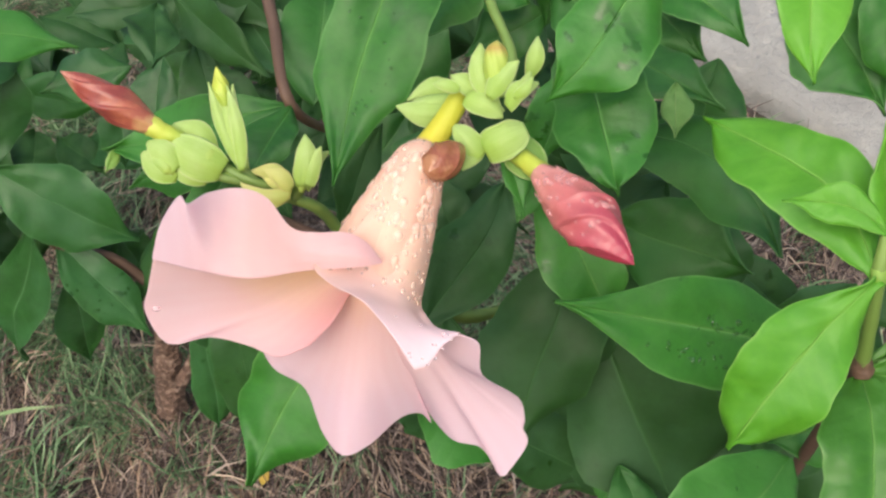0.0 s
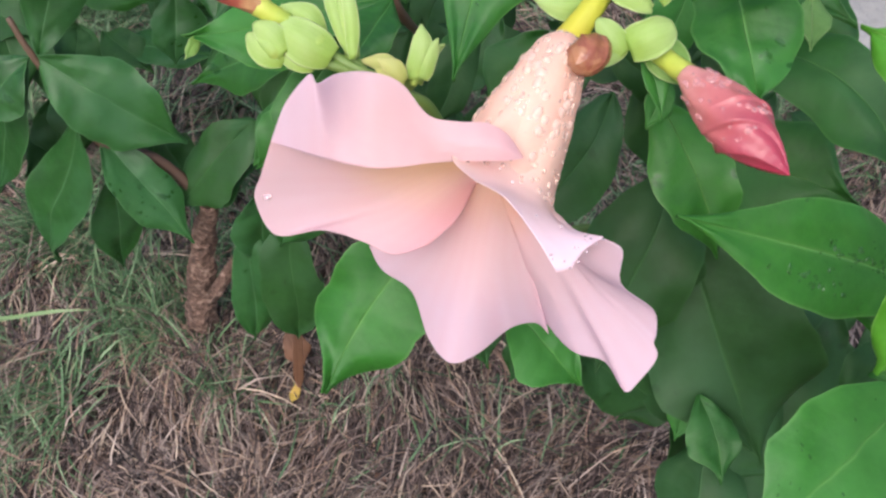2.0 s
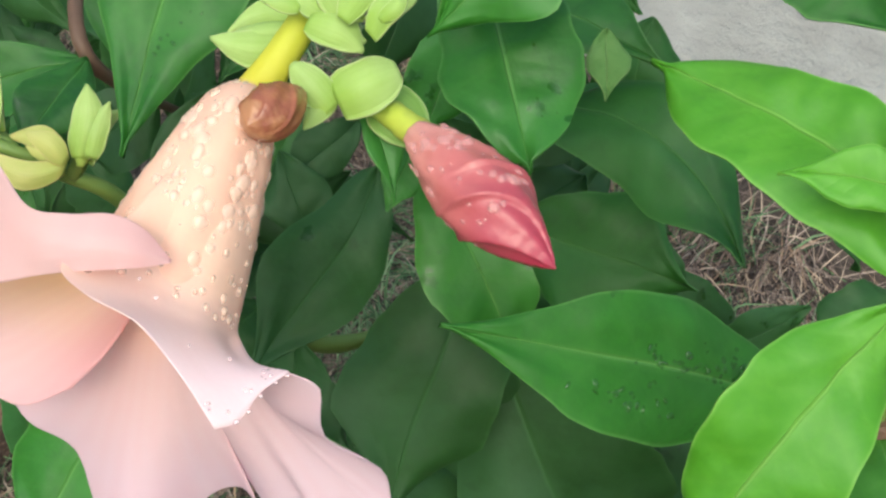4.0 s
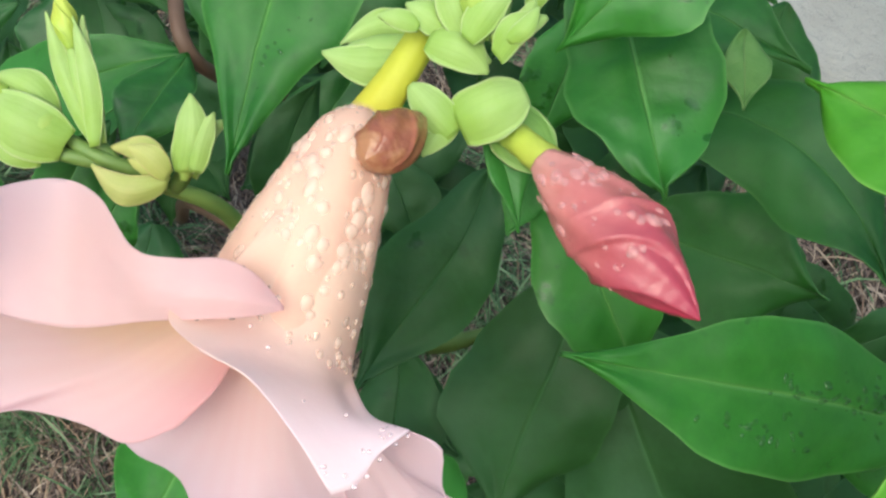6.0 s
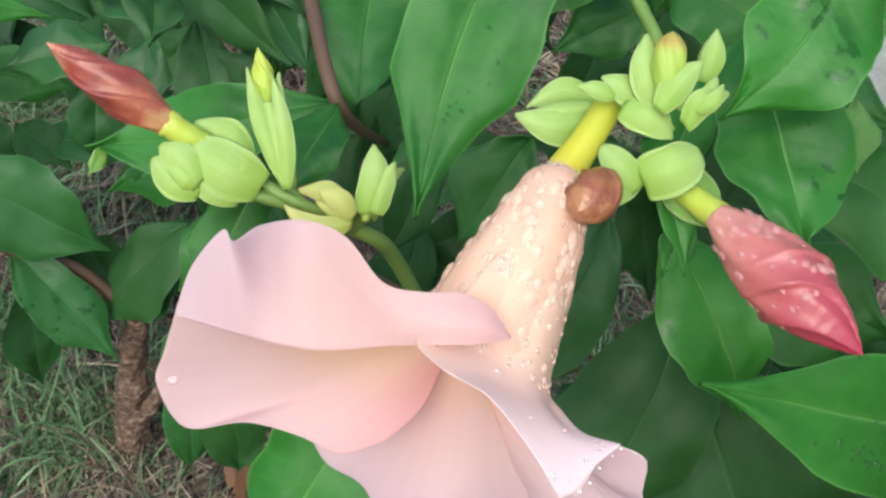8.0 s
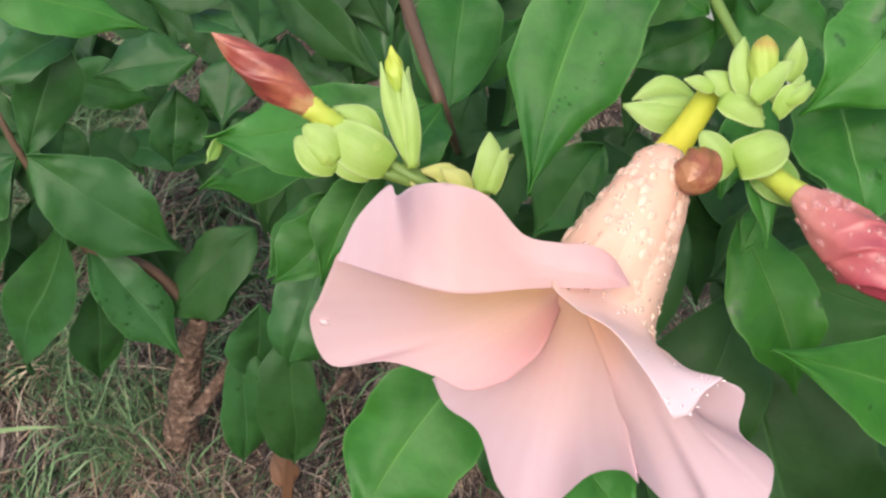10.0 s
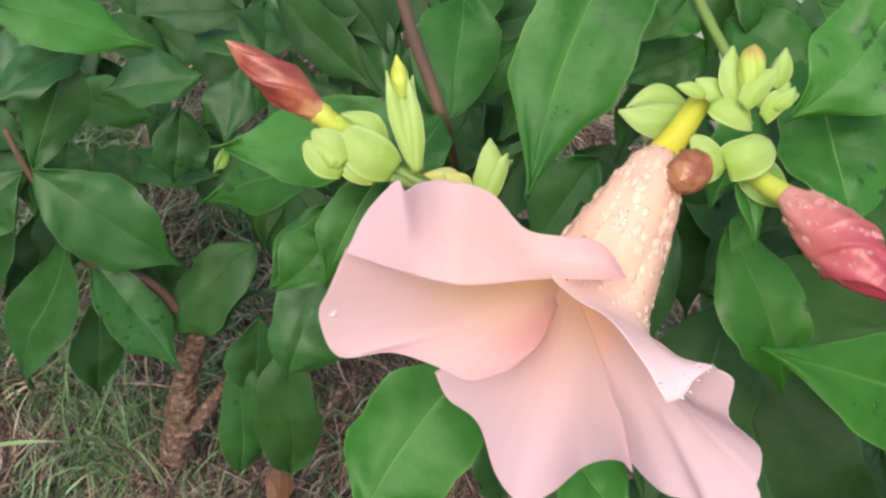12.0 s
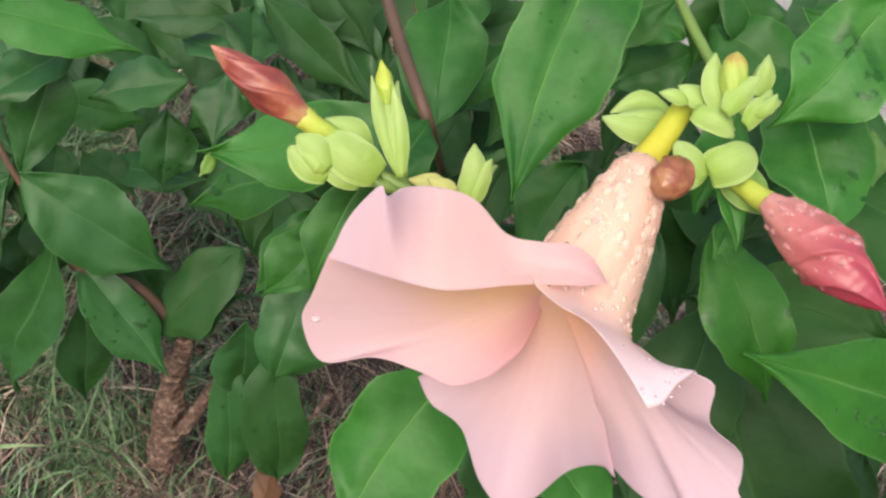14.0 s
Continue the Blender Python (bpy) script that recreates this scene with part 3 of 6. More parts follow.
def grass(name, count, material, seed, area, tall, flat, wide, keep, label):
    """Many thin curved blades, each a strip of its own."""
    rng = random.Random(seed)
    x0, x1, y0, y1 = area
    verts, faces = [], []
    made = 0
    while made < count:
        x, y = rng.uniform(x0, x1), rng.uniform(y0, y1)
        fringe = min(x - x0, x1 - x, y - y0, y1 - y) / 0.07
        if rng.random() > min(keep(x, y), fringe) or not off_slab(x, y):
            continue
        made += 1
        turn = 4.5 + 2.6 * noise.noise((x * 10, y * 10, 4.0)) + rng.gauss(0, 0.6) + (math.pi if rng.random() < 0.25 else 0)
        size = rng.uniform(*tall)
        lean = rng.uniform(*flat)
        w = rng.uniform(*wide) * 0.5
        d = Vector((math.cos(turn), math.sin(turn), 0))
        s = Vector((-d.y, d.x, 0))
        z = rng.uniform(0.0, 0.007) + 0.020 * max(0.0, noise.noise((x * 34, y * 34, 2.0)))
        bend = rng.uniform(-0.5, 0.5)
        first = len(verts)
        for i in range(4):
            v = i / 3
            rise = math.sin(lean) * v - 0.45 * v * v * math.cos(lean)
            p = Vector((x, y, z)) + d * (size * v * math.cos(lean)) + s * (size * bend * v * v) + Vector((0, 0, max(size * rise, -z * v)))
            ww = w * (1 - 0.8 * v * v)
            verts.append(p - s * ww)
            verts.append(p + s * ww + Vector((0, 0, ww * 0.6)))
        for i in range(3):
            k = first + 2 * i
            faces.append((k, k + 1, k + 3, k + 2))
    ob = part(name, verts, faces, material)
    return tagged(ob, label, "grass", kind="stuff")


clumps = lambda x, y: max(0.0, min(1.0, 0.5 + 1.2 * noise.noise((x * 9, y * 9, 1.0))))
tufts = lambda x, y: max(0.0, min(1.0, 0.25 + 2.2 * noise.noise((x * 22, y * 22, 3.0))))


def green_patch(x, y):
    """Living grass: thick behind and beside the trunk, thin elsewhere."""
    side = max(0.0, min(1.0, (-0.10 - x) / 0.06)) * max(0.0, min(1.0, (y - 0.205) / 0.06))
    return tufts(x, y) * (1.0 * side + 0.07 + (0.25 if x > -0.02 and y > 0.26 else 0.0))


patchy = lambda x, y: 0.4 + 0.6 * tufts(y, x)
grass("dry_grass", 98000, DRY, 3, (-0.40, 0.36, 0.03, 0.60), (0.010, 0.034), (0.0, 0.9), (0.0004, 0.0010), patchy, "matted dry brown grass blades on the ground")
grass("straw", 9500, STRAW, 11, (-0.40, 0.36, 0.03, 0.60), (0.016, 0.045), (0.1, 0.8), (0.0005, 0.0010), patchy, "pale straw stalks lying on the thatch")
grass("green_grass", 21000, GREEN, 5, (-0.40, 0.36, 0.03, 0.60), (0.016, 0.042), (0.35, 1.15), (0.0006, 0.0013), green_patch, "thin green grass blades among dry thatch")

# ---- shrub: trunk, branches and mature leaves ----
shrub = thing("shrub", (-0.1355, 0.2716, 0.0), "low shrub with glossy dark green leaves in grass", "shrub")
stalk(shrub, [(-0.1338, 0.2608, 0.0132), (-0.1286, 0.2665, 0.0465), (-0.1227, 0.2692, 0.0718), (-0.1149, 0.2664, 0.0991)], [0.00720, 0.00610, 0.00490, 0.00370], BARK, "trunk", "rough light brown bark", 26, 60, 0.35)
stalk(shrub, [(-0.1229, 0.2572, 0.0438), (-0.1104, 0.2659, 0.0597), (-0.0977, 0.2626, 0.0867)], [0.00303, 0.00253, 0.00202], BARK, "branch")
stalk(shrub, [(-0.0618, 0.2862, 0.0251), (-0.0720, 0.2752, 0.0174)], [0.00227, 0.00152], BARK, "branch")
stalk(shrub, [(-0.1149, 0.2664, 0.0991), (-0.1112, 0.2751, 0.1052), (-0.1090, 0.3004, 0.0937), (-0.1108, 0.3425, 0.0645)], [0.00183, 0.00160, 0.00118, 0.00098], BROWN_STEM, "branch")
stalk(shrub, [(-0.1149, 0.2664, 0.0991), (-0.1320, 0.2727, 0.1231), (-0.1504, 0.2731, 0.1331), (-0.1655, 0.2843, 0.1703), (-0.1707, 0.2904, 0.1843)], [0.00260, 0.00205, 0.00160, 0.00125, 0.00110], BROWN_STEM, "branch")
stalk(shrub, [(-0.0435, 0.2607, 0.2734), (-0.0395, 0.2339, 0.2730), (-0.0339, 0.1996, 0.2770), (-0.0248, 0.2437, 0.2127)], [0.00197, 0.00162, 0.00142, 0.00099], BROWN_STEM, "branch", "smooth reddish brown stem")


far_branch = thing("leafy_branch", (-0.1149, 0.2664, 0.0991), "low leafy branch with whorls of glossy dark green leaves", "branch")
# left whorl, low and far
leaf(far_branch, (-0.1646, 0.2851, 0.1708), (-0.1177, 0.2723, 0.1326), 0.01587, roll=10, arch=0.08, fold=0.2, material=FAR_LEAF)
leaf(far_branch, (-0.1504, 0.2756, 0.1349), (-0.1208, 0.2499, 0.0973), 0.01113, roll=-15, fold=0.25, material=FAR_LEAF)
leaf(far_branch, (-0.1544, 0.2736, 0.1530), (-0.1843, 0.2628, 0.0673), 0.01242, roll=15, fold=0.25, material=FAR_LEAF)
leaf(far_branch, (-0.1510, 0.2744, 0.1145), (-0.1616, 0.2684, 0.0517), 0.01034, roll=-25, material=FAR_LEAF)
leaf(far_branch, (-0.0922, 0.2781, 0.1366), (-0.1276, 0.2657, 0.0987), 0.01279, roll=12, full=0.65, material=SHADE_LEAF)
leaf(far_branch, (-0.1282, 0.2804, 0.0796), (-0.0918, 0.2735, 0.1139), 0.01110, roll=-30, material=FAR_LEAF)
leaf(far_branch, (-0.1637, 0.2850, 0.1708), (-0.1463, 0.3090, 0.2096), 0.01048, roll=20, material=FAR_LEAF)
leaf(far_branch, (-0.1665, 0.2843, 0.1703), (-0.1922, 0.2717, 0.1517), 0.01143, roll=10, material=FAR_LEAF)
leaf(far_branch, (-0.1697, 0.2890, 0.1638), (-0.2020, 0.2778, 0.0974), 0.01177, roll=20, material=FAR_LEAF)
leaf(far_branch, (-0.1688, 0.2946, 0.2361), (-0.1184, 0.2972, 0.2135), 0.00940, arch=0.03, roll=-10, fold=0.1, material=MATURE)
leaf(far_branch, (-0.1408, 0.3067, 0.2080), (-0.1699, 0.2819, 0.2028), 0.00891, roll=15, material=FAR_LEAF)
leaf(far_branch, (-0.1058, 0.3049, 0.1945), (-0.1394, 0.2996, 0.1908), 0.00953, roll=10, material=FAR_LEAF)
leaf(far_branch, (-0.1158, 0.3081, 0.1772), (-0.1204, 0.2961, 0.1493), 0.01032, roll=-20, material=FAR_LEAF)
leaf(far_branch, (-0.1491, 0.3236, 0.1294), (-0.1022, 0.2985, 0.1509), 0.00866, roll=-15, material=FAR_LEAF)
leaf(far_branch, (-0.0914, 0.3152, 0.2139), (-0.1245, 0.3136, 0.2128), 0.00780, roll=0, material=SHADE_LEAF)
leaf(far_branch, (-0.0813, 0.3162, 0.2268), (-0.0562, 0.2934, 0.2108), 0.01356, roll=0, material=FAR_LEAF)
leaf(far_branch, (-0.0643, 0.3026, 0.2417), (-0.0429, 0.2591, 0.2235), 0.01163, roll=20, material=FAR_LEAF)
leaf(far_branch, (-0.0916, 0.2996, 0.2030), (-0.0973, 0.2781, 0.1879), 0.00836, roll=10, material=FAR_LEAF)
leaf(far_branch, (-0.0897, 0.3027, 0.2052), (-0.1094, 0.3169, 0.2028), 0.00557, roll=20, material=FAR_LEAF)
# behind the left buds
leaf(shrub, (-0.0346, 0.2060, 0.2717), (-0.0892, 0.2114, 0.2560), 0.01028, arch=0.06, side=-0.02, fold=0.12, peak=1.15)
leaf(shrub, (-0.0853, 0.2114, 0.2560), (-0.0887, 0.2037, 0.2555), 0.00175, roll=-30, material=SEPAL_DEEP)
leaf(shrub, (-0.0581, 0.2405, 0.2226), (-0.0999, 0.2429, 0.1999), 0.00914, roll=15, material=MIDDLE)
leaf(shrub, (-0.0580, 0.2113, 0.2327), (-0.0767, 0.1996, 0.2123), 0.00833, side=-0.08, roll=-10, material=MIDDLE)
leaf(far_branch, (-0.0639, 0.2271, 0.1888), (-0.0768, 0.2053, 0.1613), 0.01250, roll=5, full=0.5, peak=1.1, oval=True, material=FAR_LEAF)
leaf(shrub, (-0.0451, 0.1803, 0.2843), (-0.0612, 0.1639, 0.2606), 0.00586, side=0.08, roll=-15)
leaf(far_branch, (-0.0946, 0.2472, 0.1150), (-0.1014, 0.2249, 0.0604), 0.00900, full=0.5, peak=1.25, oval=True, material=FAR_LEAF)
leaf(far_branch, (-0.0767, 0.2297, 0.1418), (-0.0801, 0.2103, 0.0891), 0.01150, full=0.5, peak=1.2, oval=True, material=SHADE_LEAF)
leaf(far_branch, (-0.0891, 0.2477, 0.1349), (-0.0943, 0.2425, 0.0921), 0.01031, roll=-20, material=FAR_LEAF)
leaf(shrub, (-0.0341, 0.1987, 0.2788), (-0.0451, 0.1783, 0.2767), 0.00647, roll=10)
leaf(shrub, (-0.0307, 0.2157, 0.2602), (-0.0249, 0.2564, 0.2703), 0.01133, full=0.7, roll=5, material=MIDDLE)
leaf(shrub, (-0.0303, 0.2211, 0.2579), (-0.0094, 0.2457, 0.2629), 0.00703, roll=20, material=MIDDLE)
leaf(shrub, (-0.0615, 0.2268, 0.2154), (-0.0792, 0.2076, 0.2032), 0.00740, arch=0.06, full=0.6, peak=0.95, point=1.2, material=MIDDLE)
# the large lit leaves above the flower
leaf(shrub, (0.0348, 0.2223, 0.2872), (0.0546, 0.2051, 0.2833), 0.00950, material=MIDDLE, full=0.65)
top_leaf = leaf(shrub, (0.0043, 0.2151, 0.3245), (-0.0217, 0.1537, 0.3010), 0.01150, arch=0.05, side=0.03, fold=0.24, full=0.62, peak=0.95, wave=0.10, point=1.35, steps=34)
leaf(shrub, (-0.0059, 0.2092, 0.2922), (0.0237, 0.2065, 0.3087), 0.00854, roll=-15)
leaf(shrub, (0.0471, 0.1714, 0.3390), (0.0236, 0.1553, 0.3192), 0.00946, arch=0.05, side=-0.03, fold=0.15, full=0.7)
leaf(shrub, (0.0340, 0.1767, 0.3138), (0.0369, 0.1410, 0.3049), 0.01060, MATURE, arch=0.05, fold=0.15, full=0.5, peak=1.0, oval=True, steps=30)
leaf(shrub, (0.0354, 0.1938, 0.2876), (0.0251, 0.1775, 0.2701), 0.00685, roll=-15)
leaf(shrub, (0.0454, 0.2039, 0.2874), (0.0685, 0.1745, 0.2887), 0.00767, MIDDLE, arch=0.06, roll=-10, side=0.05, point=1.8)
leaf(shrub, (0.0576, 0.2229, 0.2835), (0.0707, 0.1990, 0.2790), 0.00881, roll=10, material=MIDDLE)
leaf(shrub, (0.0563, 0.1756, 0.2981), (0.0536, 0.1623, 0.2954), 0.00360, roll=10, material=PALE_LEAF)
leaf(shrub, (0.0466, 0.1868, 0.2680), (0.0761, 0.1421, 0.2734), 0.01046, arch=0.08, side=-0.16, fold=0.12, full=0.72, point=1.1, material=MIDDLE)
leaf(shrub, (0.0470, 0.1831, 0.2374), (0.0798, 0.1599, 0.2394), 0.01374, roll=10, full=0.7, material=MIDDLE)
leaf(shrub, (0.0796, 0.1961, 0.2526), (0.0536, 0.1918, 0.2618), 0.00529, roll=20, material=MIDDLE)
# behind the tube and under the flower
leaf(shrub, (0.0175, 0.1786, 0.2648), (-0.0103, 0.1453, 0.2475), 0.00963, arch=0.05, side=-0.04, fold=0.2, full=0.65, material=SHADE_LEAF)
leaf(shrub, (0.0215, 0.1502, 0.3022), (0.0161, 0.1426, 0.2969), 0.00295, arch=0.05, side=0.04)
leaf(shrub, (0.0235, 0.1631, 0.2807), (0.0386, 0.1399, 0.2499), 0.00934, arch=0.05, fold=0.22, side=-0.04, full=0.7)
leaf(shrub, (0.0337, 0.1698, 0.2464), (0.0134, 0.1321, 0.2078), 0.01584, arch=0.05, fold=0.1, full=0.65, material=SHADE_LEAF)
leaf(shrub, (-0.0022, 0.1654, 0.2311), (-0.0052, 0.1409, 0.2078), 0.00995, roll=20, material=SHADE_LEAF)
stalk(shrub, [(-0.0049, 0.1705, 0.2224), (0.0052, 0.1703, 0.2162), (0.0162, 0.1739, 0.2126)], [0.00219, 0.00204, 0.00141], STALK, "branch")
leaf(shrub, (-0.0124, 0.2001, 0.2676), (-0.0289, 0.1845, 0.2444), 0.00581, roll=-20, material=SHADE_LEAF)
leaf(shrub, (-0.0010, 0.1890, 0.2598), (0.0037, 0.1723, 0.2481), 0.00634, roll=10, material=SHADE_LEAF)
leaf(shrub, (0.0153, 0.1932, 0.2627), (-0.0016, 0.1830, 0.2556), 0.00528, roll=-10, material=SHADE_LEAF)
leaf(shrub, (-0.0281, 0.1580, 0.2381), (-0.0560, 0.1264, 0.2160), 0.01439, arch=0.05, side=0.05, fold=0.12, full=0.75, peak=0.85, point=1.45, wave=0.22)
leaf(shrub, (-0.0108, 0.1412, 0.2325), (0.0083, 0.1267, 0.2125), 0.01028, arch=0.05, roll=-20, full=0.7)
leaf(shrub, (0.0072, 0.1435, 0.2035), (0.0366, 0.1360, 0.1739), 0.01131, roll=-10, material=SHADE_LEAF)
leaf(shrub, (0.0275, 0.1492, 0.1953), (0.0476, 0.1335, 0.1599), 0.00916, roll=-15, material=SHADE_LEAF)
leaf(shrub, (0.0335, 0.1722, 0.2358), (0.0323, 0.1400, 0.1888), 0.01253, roll=15, material=SHADE_LEAF)
leaf(shrub, (0.0375, 0.1647, 0.2306), (0.0606, 0.1189, 0.1741), 0.02277, arch=0.05, roll=22, full=0.7, material=SHADE_LEAF)
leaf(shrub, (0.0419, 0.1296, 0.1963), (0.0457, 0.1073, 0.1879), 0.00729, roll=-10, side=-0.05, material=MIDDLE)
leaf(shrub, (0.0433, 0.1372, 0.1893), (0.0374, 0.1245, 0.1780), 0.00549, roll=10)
leaf(shrub, (0.0354, 0.0866, 0.1637), (0.0476, 0.1287, 0.1810), 0.01332, full=0.6, material=SHADE_LEAF)
leaf(shrub, (0.0539, 0.1284, 0.1808), (0.0549, 0.0984, 0.1476), 0.01454, material=SHADE_LEAF)
leaf(shrub, (-0.0051, 0.1362, 0.2168), (-0.0051, 0.1319, 0.2137), 0.00118, CALYX, "young_leaf", fold=0.5)
# young shoot beside the concrete
shoot = thing("leafy_shoot", (0.0865, 0.1380, 0.0), "upright young shoot with bright fresh green leaves", "shoot")
stalk(shoot, [(0.0765, 0.1001, 0.2967), (0.0758, 0.1022, 0.3080), (0.0752, 0.1052, 0.3214), (0.0763, 0.1095, 0.3276)], [0.00150, 0.00135, 0.00140, 0.00115], STALK)
stalk(shoot, [(0.0765, 0.1001, 0.2967), (0.0815, 0.1120, 0.2300), (0.0850, 0.1280, 0.1100), (0.0865, 0.1380, -0.004)], [0.00160, 0.00150, 0.00160, 0.00190], BROWN_STEM, "branch", "brown woody stem")
stalk(shoot, [(0.0768, 0.0996, 0.2945), (0.0764, 0.1002, 0.2975), (0.0762, 0.1008, 0.3000)], [0.00175, 0.00215, 0.00160], BROWN_STEM, "node", "brown ring-scarred leaf node", rough=0.3)
stalk(shoot, [(0.0751, 0.1045, 0.3200), (0.0752, 0.1053, 0.3217), (0.0754, 0.1062, 0.3232)], [0.00140, 0.00170, 0.00135], CALYX_DEEP, "node", "pale green leaf node")
leaf(shoot, (0.0745, 0.1056, 0.3216), (0.0536, 0.1468, 0.3197), 0.00900, YOUNG, arch=0.07, side=0.10, fold=0.2, full=0.7, peak=1.0, wave=0.12, oval=True, steps=36)
leaf(shoot, (0.0748, 0.1046, 0.3216), (0.0474, 0.0861, 0.2989), 0.00920, YOUNG, arch=0.12, side=0.06, fold=0.22, full=0.62, peak=1.45, wave=0.20, oval=True, steps=36)
leaf(shoot, (0.0763, 0.1090, 0.3278), (0.0603, 0.1184, 0.3285), 0.00360, YOUNG, arch=0.08, side=0.13, fold=0.3, wave=0.08, steps=28)
leaf(shoot, (0.0768, 0.1098, 0.3272), (0.0790, 0.1258, 0.3384), 0.00370, YOUNG, arch=-0.05, fold=0.55, roll=10, peak=0.8)
leaf(shoot, (0.0799, 0.1097, 0.3284), (0.0870, 0.1230, 0.3390), 0.00340, YOUNG, fold=0.5, roll=-20)
leaf(shoot, (0.0774, 0.1090, 0.3306), (0.0803, 0.1093, 0.3355), 0.00190, YOUNG, fold=0.6, arch=0.1)
leaf(shoot, (0.0777, 0.1090, 0.3275), (0.0850, 0.1005, 0.3275), 0.00300, YOUNG, fold=0.3)
leaf(shoot, (0.0774, 0.1043, 0.3211), (0.0990, 0.0998, 0.3150), 0.00620, YOUNG, fold=0.2, arch=0.06)
leaf(shoot, (0.0762, 0.0992, 0.2962), (0.0705, 0.0640, 0.2880), 0.00980, YOUNG_DEEP, arch=0.08, fold=0.2, full=0.62, peak=0.9, wave=0.08, steps=30)
leaf(shoot, (0.0774, 0.1000, 0.2958), (0.1090, 0.0900, 0.2930), 0.00900, YOUNG_DEEP, arch=0.06, fold=0.25, full=0.7)
leaf(shoot, (0.0772, 0.1012, 0.2968), (0.1040, 0.1120, 0.2980), 0.00500, YOUNG_DEEP, arch=0.06, fold=0.25)
lit_leaf = leaf(shoot, (0.0861, 0.1258, 0.2522), (0.0229, 0.1312, 0.2824), 0.01180, arch=0.05, side=0.02, fold=0.14, full=0.66, peak=0.95, wave=0.08, point=1.4, steps=36)
low_leaf = leaf(shoot, (0.0698, 0.1001, 0.2586), (0.0310, 0.0692, 0.2553), 0.01410, arch=0.06, fold=0.15, full=0.65, wave=0.06)
leaf(shoot, (0.0952, 0.1198, 0.2541), (0.0670, 0.1320, 0.2382), 0.00755, roll=10)
leaf(shoot, (0.0959, 0.1194, 0.2355), (0.0735, 0.1157, 0.2329), 0.00902)
leaf(shoot, (0.1242, 0.1407, 0.2382), (0.1053, 0.1279, 0.2536), 0.00706)
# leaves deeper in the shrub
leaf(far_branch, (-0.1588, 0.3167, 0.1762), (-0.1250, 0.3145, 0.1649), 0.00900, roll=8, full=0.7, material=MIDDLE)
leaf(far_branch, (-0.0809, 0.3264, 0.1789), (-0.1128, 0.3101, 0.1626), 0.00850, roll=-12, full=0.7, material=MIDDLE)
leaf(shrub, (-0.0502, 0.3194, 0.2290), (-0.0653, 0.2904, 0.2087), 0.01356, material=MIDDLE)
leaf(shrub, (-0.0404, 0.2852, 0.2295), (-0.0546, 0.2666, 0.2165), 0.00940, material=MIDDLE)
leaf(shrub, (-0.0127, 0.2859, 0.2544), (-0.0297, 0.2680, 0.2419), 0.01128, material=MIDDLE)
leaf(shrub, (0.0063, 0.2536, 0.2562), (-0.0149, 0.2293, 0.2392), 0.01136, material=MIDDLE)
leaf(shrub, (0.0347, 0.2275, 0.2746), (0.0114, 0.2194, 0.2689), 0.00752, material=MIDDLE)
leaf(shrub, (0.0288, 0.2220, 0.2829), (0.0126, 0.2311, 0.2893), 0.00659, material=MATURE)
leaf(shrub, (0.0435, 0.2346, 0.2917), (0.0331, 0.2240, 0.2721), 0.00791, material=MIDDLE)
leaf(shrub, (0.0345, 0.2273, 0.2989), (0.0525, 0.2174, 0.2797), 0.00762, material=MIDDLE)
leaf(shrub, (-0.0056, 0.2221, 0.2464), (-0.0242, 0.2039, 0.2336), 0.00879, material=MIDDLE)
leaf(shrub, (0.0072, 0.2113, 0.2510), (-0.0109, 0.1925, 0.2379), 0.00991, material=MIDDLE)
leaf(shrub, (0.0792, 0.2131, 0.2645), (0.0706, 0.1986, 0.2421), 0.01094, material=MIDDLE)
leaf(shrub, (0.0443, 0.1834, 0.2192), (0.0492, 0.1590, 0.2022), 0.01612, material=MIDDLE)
leaf(far_branch, (-0.1139, 0.3455, 0.1839), (-0.0896, 0.3265, 0.1706), 0.01237, material=SHADE_LEAF)
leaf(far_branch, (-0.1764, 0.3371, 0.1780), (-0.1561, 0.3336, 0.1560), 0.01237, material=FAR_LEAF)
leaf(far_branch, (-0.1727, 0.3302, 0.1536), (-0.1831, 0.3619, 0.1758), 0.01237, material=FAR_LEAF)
leaf(shrub, (0.0677, 0.2058, 0.2227), (0.0378, 0.1946, 0.2149), 0.01498, material=SHADE_LEAF)
leaf(shrub, (0.0680, 0.2182, 0.2436), (0.0494, 0.1998, 0.2307), 0.00969, material=SHADE_LEAF)
leaf(shrub, (0.0619, 0.1786, 0.1915), (0.0330, 0.1515, 0.1603), 0.01885, material=SHADE_LEAF)
leaf(shrub, (0.0868, 0.1589, 0.1899), (0.0530, 0.1303, 0.1699), 0.01831, material=SHADE_LEAF)
leaf(shrub, (0.0412, 0.1353, 0.1856), (0.0661, 0.1145, 0.1710), 0.01454, material=SHADE_LEAF)
leaf(shrub, (0.0964, 0.1371, 0.2113), (0.0758, 0.1189, 0.1985), 0.01062, material=SHADE_LEAF)
# overhanging leaves beside the concrete
leaf(shrub, (0.0685, 0.1565, 0.3591), (0.0658, 0.1303, 0.3450), 0.00698, material=YOUNG, arch=0.03, fold=0.2, full=0.7)
leaf(shrub, (0.0736, 0.1635, 0.3399), (0.0845, 0.1364, 0.3268), 0.01050, arch=0.05, fold=0.15, full=0.6, point=1.7, steps=30)
leaf(shrub, (0.0549, 0.2202, 0.2939), (0.0775, 0.1909, 0.2916), 0.00823, arch=0.05, side=-0.05)
leaf(shrub, (0.0847, 0.1556, 0.3463), (0.0864, 0.1360, 0.3325), 0.00771, roll=10)
